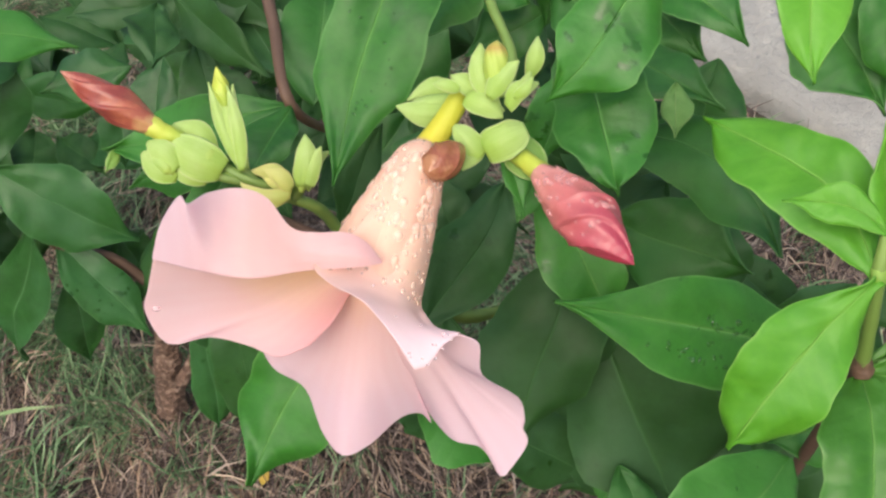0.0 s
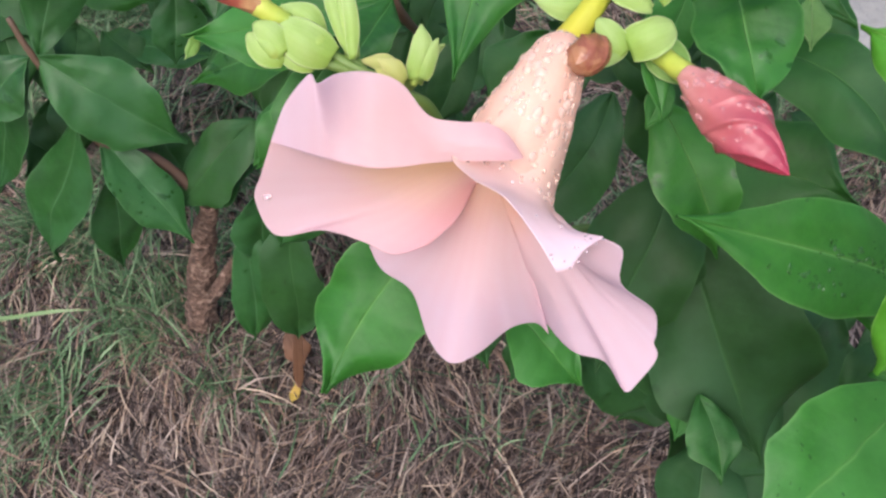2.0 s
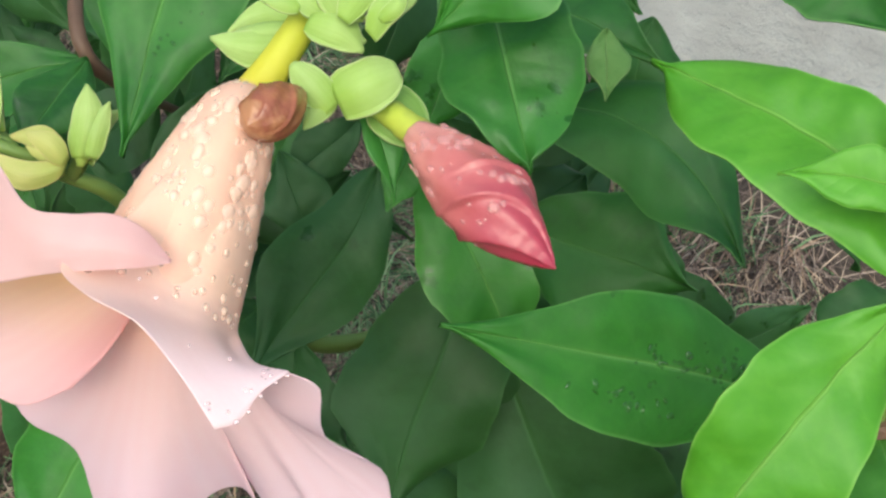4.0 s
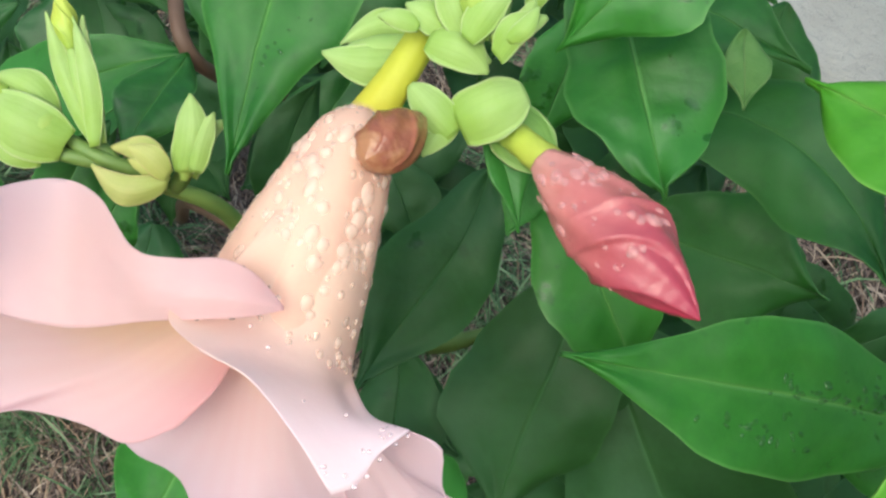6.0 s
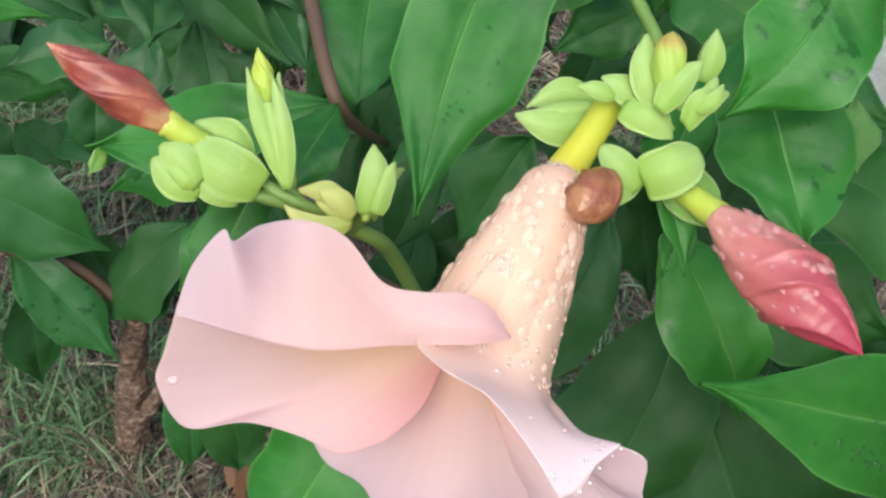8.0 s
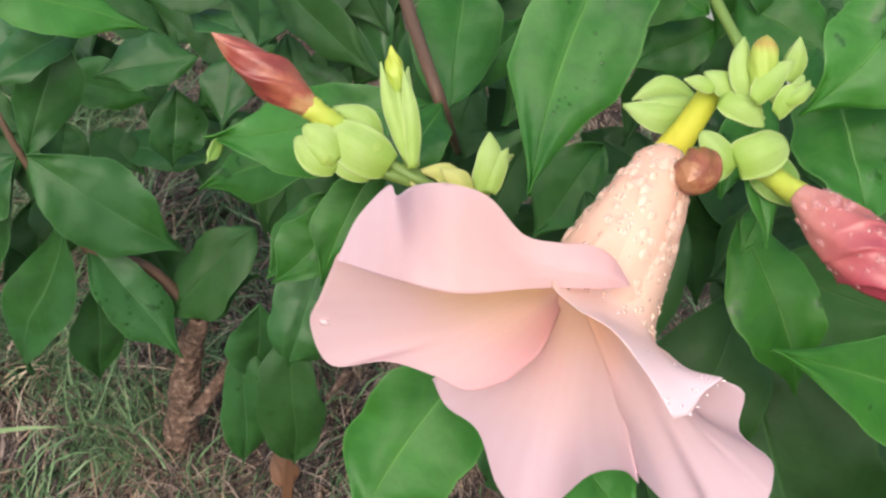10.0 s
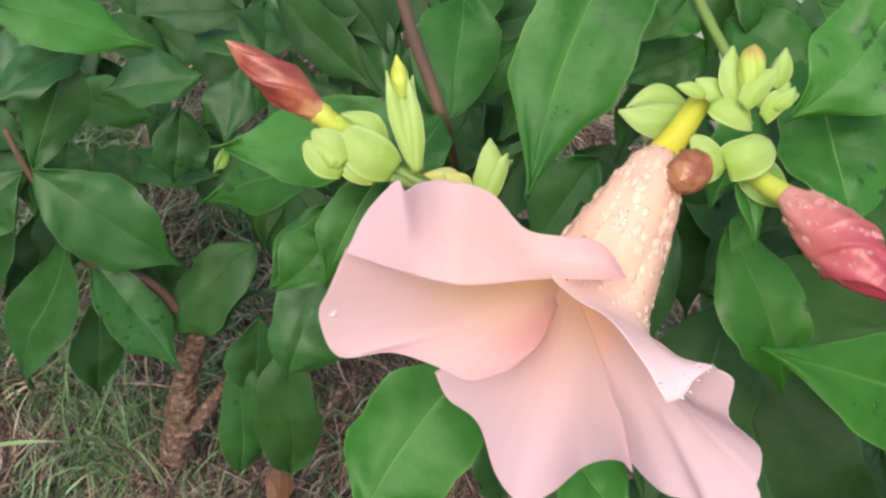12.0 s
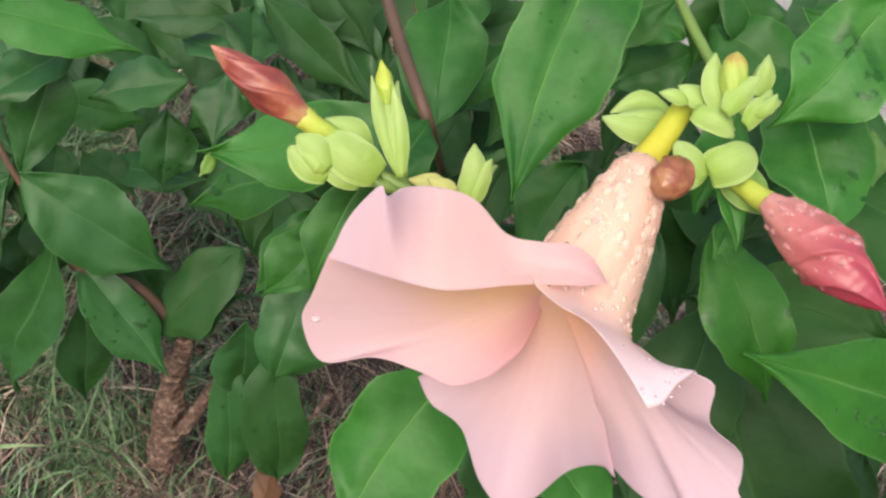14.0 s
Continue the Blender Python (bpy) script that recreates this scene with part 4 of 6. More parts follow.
leaf(shrub, (0.0842, 0.2693, 0.2672), (0.0662, 0.2424, 0.2545), 0.00703, roll=10, material=SHADE_LEAF)
leaf(shrub, (0.0598, 0.2708, 0.2621), (0.0694, 0.2521, 0.2552), 0.00586, roll=-10, material=SHADE_LEAF)
leaf_drops(lit_leaf, 80, 3, 0.07, 0.00067)
leaf_drops(low_leaf, 16, 5, 0.16, 0.00043)
leaf_drops(top_leaf, 36, 8, 0.10, 0.00049)
# understory, with the shade of the leaves above put into its colour
leaf(shrub, (-0.0784, 0.2680, 0.2553), (-0.0790, 0.2448, 0.2525), 0.00823, material=SHADE_LEAF, roll=-26, arch=0.04)
leaf(shrub, (-0.0757, 0.2526, 0.2054), (-0.0976, 0.2507, 0.1992), 0.01042, material=SHADE_LEAF, roll=10, arch=0.12)
leaf(shrub, (-0.0466, 0.2884, 0.2476), (-0.0826, 0.2749, 0.2321), 0.01014, material=SHADE_LEAF, roll=3, arch=0.08)
leaf(shrub, (-0.0772, 0.2830, 0.2475), (-0.0472, 0.2505, 0.2370), 0.00793, material=SHADE_LEAF, roll=26, arch=0.05)
leaf(shrub, (-0.0741, 0.2797, 0.2269), (-0.0667, 0.2435, 0.2064), 0.00912, material=SHADE_LEAF, roll=-5, arch=0.03)
leaf(shrub, (-0.0601, 0.2627, 0.2101), (-0.0857, 0.2439, 0.2067), 0.00837, material=SHADE_LEAF, roll=24, arch=0.10)
leaf(shrub, (-0.0630, 0.2944, 0.2555), (-0.0436, 0.2715, 0.2333), 0.00793, material=SHADE_LEAF, roll=22, arch=0.12)
leaf(shrub, (-0.0373, 0.2980, 0.2360), (-0.0631, 0.2660, 0.2161), 0.01079, material=SHADE_LEAF, roll=23, arch=0.08)
leaf(shrub, (-0.0761, 0.2747, 0.2209), (-0.0447, 0.2500, 0.2085), 0.01005, material=SHADE_LEAF, roll=27, arch=0.08)
leaf(shrub, (-0.0656, 0.2382, 0.2271), (-0.0471, 0.2341, 0.2133), 0.00969, material=SHADE_LEAF, roll=-13, arch=0.11)
leaf(shrub, (-0.0324, 0.3050, 0.2458), (-0.0483, 0.2851, 0.2197), 0.01098, material=SHADE_LEAF, roll=26, arch=0.09)
leaf(shrub, (-0.0228, 0.2782, 0.2417), (-0.0460, 0.2598, 0.2142), 0.00888, material=SHADE_LEAF, roll=-29, arch=0.09)
leaf(shrub, (-0.0387, 0.2721, 0.2338), (-0.0419, 0.2367, 0.2163), 0.00833, material=SHADE_LEAF, roll=-30, arch=0.10)
leaf(shrub, (-0.0306, 0.2336, 0.2300), (-0.0528, 0.2321, 0.2155), 0.00994, material=SHADE_LEAF, roll=0, arch=0.03)
leaf(shrub, (-0.0045, 0.2933, 0.2474), (-0.0356, 0.2654, 0.2425), 0.01014, material=SHADE_LEAF, roll=-32, arch=0.07)
leaf(shrub, (-0.0342, 0.2895, 0.2313), (-0.0088, 0.2721, 0.2118), 0.01079, material=SHADE_LEAF, roll=-14, arch=0.06)
leaf(shrub, (-0.0181, 0.2559, 0.2322), (-0.0299, 0.2403, 0.2066), 0.01005, material=SHADE_LEAF, roll=25, arch=0.06)
leaf(shrub, (-0.0187, 0.2554, 0.2172), (-0.0323, 0.2372, 0.2056), 0.00815, material=SHADE_LEAF, roll=-33, arch=0.11)
leaf(shrub, (-0.0209, 0.2365, 0.2015), (-0.0400, 0.2285, 0.1984), 0.01005, material=SHADE_LEAF, roll=23, arch=0.06)
leaf(shrub, (-0.0177, 0.2241, 0.2051), (-0.0299, 0.1925, 0.1963), 0.00851, material=SHADE_LEAF, roll=-14, arch=0.11)
leaf(shrub, (-0.0376, 0.1979, 0.2075), (-0.0215, 0.1908, 0.1878), 0.00771, material=SHADE_LEAF, roll=-28, arch=0.05)
leaf(shrub, (0.0112, 0.2953, 0.2354), (-0.0271, 0.2819, 0.2260), 0.00819, material=SHADE_LEAF, roll=-11, arch=0.07)
leaf(shrub, (0.0078, 0.2552, 0.2390), (-0.0235, 0.2539, 0.2283), 0.00754, material=SHADE_LEAF, roll=32, arch=0.06)
leaf(shrub, (-0.0051, 0.2767, 0.2224), (-0.0158, 0.2375, 0.2071), 0.01079, material=SHADE_LEAF, roll=-22, arch=0.09)
leaf(shrub, (-0.0225, 0.2361, 0.2293), (0.0119, 0.2155, 0.2234), 0.00720, material=SHADE_LEAF, roll=-12, arch=0.06)
leaf(shrub, (0.0135, 0.2236, 0.2108), (-0.0241, 0.2213, 0.1958), 0.00793, material=SHADE_LEAF, roll=-19, arch=0.12)
leaf(shrub, (0.0049, 0.2271, 0.1840), (-0.0336, 0.2093, 0.1837), 0.01116, material=SHADE_LEAF, roll=14, arch=0.09)
leaf(shrub, (-0.0099, 0.1948, 0.1992), (-0.0241, 0.1811, 0.2005), 0.00874, material=SHADE_LEAF, roll=3, arch=0.08)
leaf(shrub, (-0.0170, 0.1854, 0.1608), (-0.0112, 0.1676, 0.1411), 0.00781, material=SHADE_LEAF, roll=-24, arch=0.05)
leaf(shrub, (-0.0003, 0.2760, 0.2560), (0.0189, 0.2520, 0.2355), 0.00823, material=SHADE_LEAF, roll=-9, arch=0.09)
leaf(shrub, (0.0227, 0.2659, 0.2416), (-0.0078, 0.2638, 0.2267), 0.00811, material=SHADE_LEAF, roll=-33, arch=0.05)
leaf(shrub, (-0.0086, 0.2338, 0.2008), (0.0280, 0.2150, 0.1901), 0.00797, material=SHADE_LEAF, roll=-14, arch=0.08)
leaf(shrub, (-0.0133, 0.1876, 0.1831), (0.0079, 0.1639, 0.1715), 0.00952, material=SHADE_LEAF, roll=-23, arch=0.06)
leaf(shrub, (0.0087, 0.1803, 0.1524), (-0.0038, 0.1680, 0.1304), 0.00874, material=SHADE_LEAF, roll=-11, arch=0.08)
leaf(shrub, (0.0366, 0.2988, 0.2390), (0.0281, 0.2636, 0.2242), 0.00949, material=SHADE_LEAF, roll=-26, arch=0.11)
leaf(shrub, (0.0339, 0.2648, 0.2506), (0.0199, 0.2352, 0.2238), 0.00908, material=SHADE_LEAF, roll=-31, arch=0.10)
leaf(shrub, (0.0131, 0.2548, 0.2082), (0.0445, 0.2327, 0.2013), 0.00949, material=SHADE_LEAF, roll=-15, arch=0.09)
leaf(shrub, (0.0331, 0.1839, 0.1806), (0.0077, 0.1643, 0.1791), 0.00881, material=SHADE_LEAF, roll=28, arch=0.06)
leaf(shrub, (0.0219, 0.1818, 0.1596), (-0.0002, 0.1657, 0.1568), 0.01116, material=SHADE_LEAF, roll=29, arch=0.12)
leaf(shrub, (0.0327, 0.2735, 0.2494), (0.0486, 0.2668, 0.2447), 0.00881, material=SHADE_LEAF, roll=-28, arch=0.09)
leaf(shrub, (0.0528, 0.2705, 0.2375), (0.0413, 0.2552, 0.2244), 0.00996, material=SHADE_LEAF, roll=-30, arch=0.07)
leaf(shrub, (0.0342, 0.2643, 0.2210), (0.0568, 0.2428, 0.2108), 0.00893, material=SHADE_LEAF, roll=-15, arch=0.08)
leaf(shrub, (0.0257, 0.2291, 0.2293), (0.0552, 0.2148, 0.2058), 0.00771, material=SHADE_LEAF, roll=18, arch=0.08)
leaf(shrub, (0.0387, 0.2281, 0.2151), (0.0421, 0.2041, 0.1898), 0.00917, material=SHADE_LEAF, roll=2, arch=0.05)
leaf(shrub, (0.0284, 0.1849, 0.1874), (0.0404, 0.1571, 0.1728), 0.00811, material=SHADE_LEAF, roll=-1, arch=0.06)
leaf(shrub, (0.0251, 0.1772, 0.1807), (0.0342, 0.1491, 0.1513), 0.01005, material=SHADE_LEAF, roll=-12, arch=0.11)
leaf(shrub, (0.0467, 0.2836, 0.2223), (0.0659, 0.2548, 0.2156), 0.00781, material=SHADE_LEAF, roll=25, arch=0.03)
leaf(shrub, (0.0656, 0.2497, 0.2364), (0.0475, 0.2189, 0.2222), 0.01045, material=SHADE_LEAF, roll=-7, arch=0.05)
leaf(shrub, (0.0473, 0.2396, 0.2256), (0.0474, 0.2010, 0.2108), 0.01005, material=SHADE_LEAF, roll=-28, arch=0.03)
leaf(shrub, (0.0361, 0.2266, 0.2104), (0.0770, 0.2138, 0.1942), 0.00934, material=SHADE_LEAF, roll=33, arch=0.06)
leaf(shrub, (0.0438, 0.2084, 0.2185), (0.0531, 0.1768, 0.2000), 0.00977, material=SHADE_LEAF, roll=5, arch=0.07)
leaf(shrub, (0.0708, 0.2022, 0.1787), (0.0361, 0.1894, 0.1722), 0.00779, material=SHADE_LEAF, roll=-7, arch=0.05)
leaf(shrub, (0.0286, 0.1767, 0.1902), (0.0572, 0.1627, 0.1816), 0.00960, material=SHADE_LEAF, roll=18, arch=0.11)
leaf(shrub, (0.0460, 0.1898, 0.1615), (0.0596, 0.1563, 0.1417), 0.01116, material=SHADE_LEAF, roll=-27, arch=0.11)
leaf(shrub, (0.0534, 0.1605, 0.1447), (0.0300, 0.1510, 0.1319), 0.00930, material=SHADE_LEAF, roll=15, arch=0.11)
leaf(shrub, (0.0541, 0.1588, 0.1386), (0.0419, 0.1249, 0.1209), 0.00893, material=SHADE_LEAF, roll=-32, arch=0.11)
leaf(shrub, (0.0793, 0.2608, 0.2429), (0.0682, 0.2379, 0.2367), 0.00874, material=SHADE_LEAF, roll=26, arch=0.06)
leaf(shrub, (0.0687, 0.2508, 0.2066), (0.0703, 0.2147, 0.1923), 0.01098, material=SHADE_LEAF, roll=-34, arch=0.09)
leaf(shrub, (0.0819, 0.2307, 0.1975), (0.0552, 0.2045, 0.1864), 0.00797, material=SHADE_LEAF, roll=-9, arch=0.05)
leaf(shrub, (0.0754, 0.2157, 0.1918), (0.0539, 0.1962, 0.1635), 0.01033, material=SHADE_LEAF, roll=20, arch=0.12)
leaf(shrub, (0.0794, 0.1956, 0.1924), (0.0426, 0.1823, 0.1831), 0.01005, material=SHADE_LEAF, roll=20, arch=0.11)
leaf(shrub, (0.0741, 0.1842, 0.1893), (0.0495, 0.1612, 0.1696), 0.00793, material=SHADE_LEAF, roll=10, arch=0.05)
leaf(shrub, (0.0438, 0.1743, 0.1519), (0.0830, 0.1544, 0.1440), 0.00781, material=SHADE_LEAF, roll=22, arch=0.10)
leaf(shrub, (0.0499, 0.1717, 0.1512), (0.0796, 0.1457, 0.1318), 0.00874, material=SHADE_LEAF, roll=-31, arch=0.04)
leaf(shrub, (0.0563, 0.1544, 0.1489), (0.0567, 0.1182, 0.1321), 0.01033, material=SHADE_LEAF, roll=-30, arch=0.09)
leaf(shrub, (0.0801, 0.2115, 0.2109), (0.0931, 0.2044, 0.1974), 0.00788, material=SHADE_LEAF, roll=-34, arch=0.07)
leaf(shrub, (0.0794, 0.2170, 0.1964), (0.0908, 0.1888, 0.1706), 0.01087, material=SHADE_LEAF, roll=-11, arch=0.09)
leaf(shrub, (0.0629, 0.1853, 0.1974), (0.0889, 0.1717, 0.1769), 0.00823, material=SHADE_LEAF, roll=14, arch=0.11)
leaf(shrub, (0.0731, 0.1793, 0.1859), (0.0788, 0.1532, 0.1676), 0.00840, material=SHADE_LEAF, roll=-30, arch=0.11)
leaf(shrub, (0.0873, 0.1805, 0.1574), (0.0690, 0.1496, 0.1297), 0.01079, material=SHADE_LEAF, roll=14, arch=0.07)
leaf(shrub, (0.0907, 0.1507, 0.1732), (0.0572, 0.1262, 0.1658), 0.00771, material=SHADE_LEAF, roll=-3, arch=0.11)
leaf(shrub, (0.0760, 0.1522, 0.1608), (0.0690, 0.1186, 0.1360), 0.00811, material=SHADE_LEAF, roll=9, arch=0.05)
leaf(shrub, (0.0878, 0.2115, 0.1755), (0.1206, 0.1908, 0.1463), 0.01023, material=SHADE_LEAF, roll=-7, arch=0.08)
leaf(shrub, (0.0985, 0.1776, 0.1871), (0.0835, 0.1539, 0.1595), 0.00891, material=SHADE_LEAF, roll=-30, arch=0.06)
leaf(shrub, (0.0714, 0.1604, 0.1800), (0.0995, 0.1428, 0.1676), 0.00805, material=SHADE_LEAF, roll=22, arch=0.10)
leaf(shrub, (0.0773, 0.1629, 0.1585), (0.1018, 0.1336, 0.1441), 0.01087, material=SHADE_LEAF, roll=-34, arch=0.07)
leaf(shrub, (0.0906, 0.1496, 0.1529), (0.0815, 0.1276, 0.1265), 0.00846, material=SHADE_LEAF, roll=14, arch=0.05)
leaf(shrub, (0.1242, 0.1827, 0.1919), (0.0851, 0.1752, 0.1793), 0.00823, material=SHADE_LEAF, roll=-32, arch=0.05)
leaf(shrub, (0.1233, 0.1819, 0.1743), (0.0979, 0.1540, 0.1657), 0.00815, material=SHADE_LEAF, roll=-9, arch=0.08)
leaf(shrub, (0.1211, 0.1617, 0.1699), (0.0956, 0.1470, 0.1474), 0.00969, material=SHADE_LEAF, roll=17, arch=0.10)
leaf(shrub, (0.1008, 0.1486, 0.1717), (0.0997, 0.1233, 0.1491), 0.00960, material=SHADE_LEAF, roll=28, arch=0.11)
leaf(shrub, (0.1115, 0.1535, 0.1324), (0.1042, 0.1182, 0.1199), 0.00912, material=SHADE_LEAF, roll=3, arch=0.08)
leaf(shrub, (0.1345, 0.1780, 0.1728), (0.1086, 0.1596, 0.1672), 0.01005, material=SHADE_LEAF, roll=18, arch=0.04)
leaf(shrub, (0.1079, 0.1635, 0.1662), (0.1405, 0.1442, 0.1564), 0.00846, material=SHADE_LEAF, roll=-9, arch=0.08)
leaf(shrub, (0.1175, 0.1524, 0.1561), (0.1268, 0.1306, 0.1261), 0.01005, material=SHADE_LEAF, roll=15, arch=0.11)
leaf(shrub, (0.1256, 0.1521, 0.1399), (0.1234, 0.1188, 0.1288), 0.01061, material=SHADE_LEAF, roll=-24, arch=0.09)
leaf(shrub, (0.1382, 0.2058, 0.2130), (0.1366, 0.1887, 0.1961), 0.00994, material=SHADE_LEAF, roll=-32, arch=0.09)
leaf(shrub, (0.1475, 0.1821, 0.1940), (0.1200, 0.1710, 0.1886), 0.00994, material=SHADE_LEAF, roll=20, arch=0.08)
leaf(shrub, (0.1644, 0.1797, 0.1557), (0.1257, 0.1659, 0.1423), 0.00874, material=SHADE_LEAF, roll=16, arch=0.09)
leaf(shrub, (0.1431, 0.1506, 0.1767), (0.1133, 0.1385, 0.1732), 0.00805, material=SHADE_LEAF, roll=-7, arch=0.04)
leaf(shrub, (0.1427, 0.1516, 0.1652), (0.1260, 0.1209, 0.1560), 0.00934, material=SHADE_LEAF, roll=-28, arch=0.11)
leaf(shrub, (0.1265, 0.1402, 0.1646), (0.1428, 0.1085, 0.1461), 0.00977, material=SHADE_LEAF, roll=1, arch=0.07)
leaf(far_branch, (-0.2144, 0.3865, 0.1833), (-0.1785, 0.3673, 0.1698), 0.01110, material=SHADE_LEAF, roll=-29, arch=0.08)
leaf(far_branch, (-0.2059, 0.3930, 0.1702), (-0.1944, 0.3655, 0.1412), 0.00843, material=SHADE_LEAF, roll=-18, arch=0.04)
leaf(far_branch, (-0.1946, 0.3665, 0.1536), (-0.2075, 0.3374, 0.1234), 0.00821, material=SHADE_LEAF, roll=-14, arch=0.09)
leaf(far_branch, (-0.2109, 0.3400, 0.1429), (-0.1771, 0.3231, 0.1388), 0.01065, material=SHADE_LEAF, roll=-21, arch=0.11)
leaf(far_branch, (-0.1972, 0.3326, 0.1455), (-0.1843, 0.3016, 0.1258), 0.01110, material=SHADE_LEAF, roll=-27, arch=0.08)
leaf(far_branch, (-0.1854, 0.3029, 0.1247), (-0.2104, 0.2824, 0.1260), 0.00976, material=SHADE_LEAF, roll=-33, arch=0.04)
leaf(far_branch, (-0.1782, 0.4061, 0.1735), (-0.1878, 0.3702, 0.1621), 0.01034, material=SHADE_LEAF, roll=32, arch=0.03)
leaf(far_branch, (-0.2017, 0.3926, 0.1484), (-0.1745, 0.3870, 0.1250), 0.00850, material=SHADE_LEAF, roll=14, arch=0.12)
leaf(far_branch, (-0.2053, 0.3632, 0.1415), (-0.1700, 0.3560, 0.1326), 0.01103, material=SHADE_LEAF, roll=-28, arch=0.06)
leaf(far_branch, (-0.1846, 0.3668, 0.1304), (-0.1798, 0.3348, 0.1061), 0.00827, material=SHADE_LEAF, roll=20, arch=0.06)
leaf(far_branch, (-0.1827, 0.3329, 0.1418), (-0.1777, 0.3052, 0.1185), 0.00821, material=SHADE_LEAF, roll=19, arch=0.03)
leaf(far_branch, (-0.1767, 0.3103, 0.1201), (-0.1786, 0.2927, 0.0981), 0.00932, material=SHADE_LEAF, roll=-18, arch=0.12)
leaf(far_branch, (-0.1746, 0.3013, 0.0982), (-0.1921, 0.2849, 0.0984), 0.01126, material=SHADE_LEAF, roll=-16, arch=0.03)
leaf(far_branch, (-0.1363, 0.4013, 0.1702), (-0.1760, 0.3756, 0.1717), 0.00827, material=SHADE_LEAF, roll=-20, arch=0.06)
leaf(far_branch, (-0.1698, 0.3819, 0.1586), (-0.1537, 0.3464, 0.1474), 0.00850, material=SHADE_LEAF, roll=3, arch=0.09)
leaf(far_branch, (-0.1575, 0.3693, 0.1556), (-0.1833, 0.3471, 0.1263), 0.00843, material=SHADE_LEAF, roll=15, arch=0.10)
leaf(far_branch, (-0.1694, 0.3415, 0.1263), (-0.1678, 0.3126, 0.1237), 0.01103, material=SHADE_LEAF, roll=-19, arch=0.03)
leaf(far_branch, (-0.1625, 0.3159, 0.1280), (-0.1684, 0.2856, 0.1067), 0.01132, material=SHADE_LEAF, roll=2, arch=0.11)
leaf(far_branch, (-0.1409, 0.4164, 0.1690), (-0.1414, 0.3712, 0.1530), 0.01057, material=SHADE_LEAF, roll=2, arch=0.06)
leaf(far_branch, (-0.1609, 0.3766, 0.1587), (-0.1230, 0.3604, 0.1474), 0.01021, material=SHADE_LEAF, roll=-31, arch=0.08)
leaf(far_branch, (-0.1638, 0.3715, 0.1434), (-0.1339, 0.3460, 0.1216), 0.01149, material=SHADE_LEAF, roll=-32, arch=0.08)
leaf(far_branch, (-0.1545, 0.3286, 0.1349), (-0.1323, 0.3045, 0.1356), 0.00910, material=SHADE_LEAF, roll=-2, arch=0.08)
leaf(far_branch, (-0.1576, 0.3096, 0.1294), (-0.1418, 0.2870, 0.0960), 0.00999, material=SHADE_LEAF, roll=33, arch=0.12)
leaf(far_branch, (-0.1477, 0.3104, 0.0987), (-0.1362, 0.2855, 0.0949), 0.00896, material=SHADE_LEAF, roll=-27, arch=0.04)
leaf(far_branch, (-0.1276, 0.3991, 0.1745), (-0.1130, 0.3663, 0.1495), 0.00910, material=SHADE_LEAF, roll=9, arch=0.05)
leaf(far_branch, (-0.1470, 0.3947, 0.1519), (-0.1148, 0.3598, 0.1470), 0.00850, material=SHADE_LEAF, roll=20, arch=0.04)
leaf(far_branch, (-0.1224, 0.3554, 0.1595), (-0.1315, 0.3225, 0.1443), 0.00888, material=SHADE_LEAF, roll=21, arch=0.12)
leaf(far_branch, (-0.1032, 0.3507, 0.1230), (-0.1493, 0.3482, 0.1017), 0.00850, material=SHADE_LEAF, roll=-12, arch=0.05)
leaf(far_branch, (-0.1367, 0.3013, 0.1021), (-0.1246, 0.2786, 0.0979), 0.01080, material=SHADE_LEAF, roll=11, arch=0.04)
leaf(far_branch, (-0.1095, 0.4149, 0.1738), (-0.1048, 0.3896, 0.1405), 0.01080, material=SHADE_LEAF, roll=-20, arch=0.08)
leaf(far_branch, (-0.1077, 0.4036, 0.1620), (-0.1134, 0.3659, 0.1415), 0.01126, material=SHADE_LEAF, roll=0, arch=0.04)
leaf(far_branch, (-0.1012, 0.3599, 0.1646), (-0.1063, 0.3426, 0.1349), 0.00799, material=SHADE_LEAF, roll=-24, arch=0.04)
leaf(far_branch, (-0.0922, 0.3365, 0.1326), (-0.1355, 0.3392, 0.1188), 0.00976, material=SHADE_LEAF, roll=-25, arch=0.09)
leaf(far_branch, (-0.1176, 0.3327, 0.1378), (-0.1000, 0.3070, 0.1159), 0.01087, material=SHADE_LEAF, roll=4, arch=0.03)
leaf(far_branch, (-0.0729, 0.3867, 0.1775), (-0.0969, 0.3622, 0.1623), 0.01021, material=SHADE_LEAF, roll=-18, arch=0.06)
leaf(far_branch, (-0.0797, 0.4022, 0.1571), (-0.0908, 0.3561, 0.1444), 0.00873, material=SHADE_LEAF, roll=19, arch=0.09)
leaf(far_branch, (-0.1102, 0.3818, 0.1448), (-0.0795, 0.3500, 0.1343), 0.00896, material=SHADE_LEAF, roll=13, arch=0.07)
leaf(far_branch, (-0.0637, 0.3395, 0.1308), (-0.1029, 0.3174, 0.1329), 0.01065, material=SHADE_LEAF, roll=-7, arch=0.07)
leaf(far_branch, (-0.0845, 0.3465, 0.1181), (-0.0914, 0.2997, 0.1010), 0.00942, material=SHADE_LEAF, roll=27, arch=0.10)
leaf(far_branch, (-0.0806, 0.3299, 0.1221), (-0.0855, 0.2948, 0.0917), 0.01172, material=SHADE_LEAF, roll=-22, arch=0.04)
leaf(far_branch, (-0.0825, 0.3918, 0.1752), (-0.0627, 0.3564, 0.1680), 0.00932, material=SHADE_LEAF, roll=19, arch=0.07)
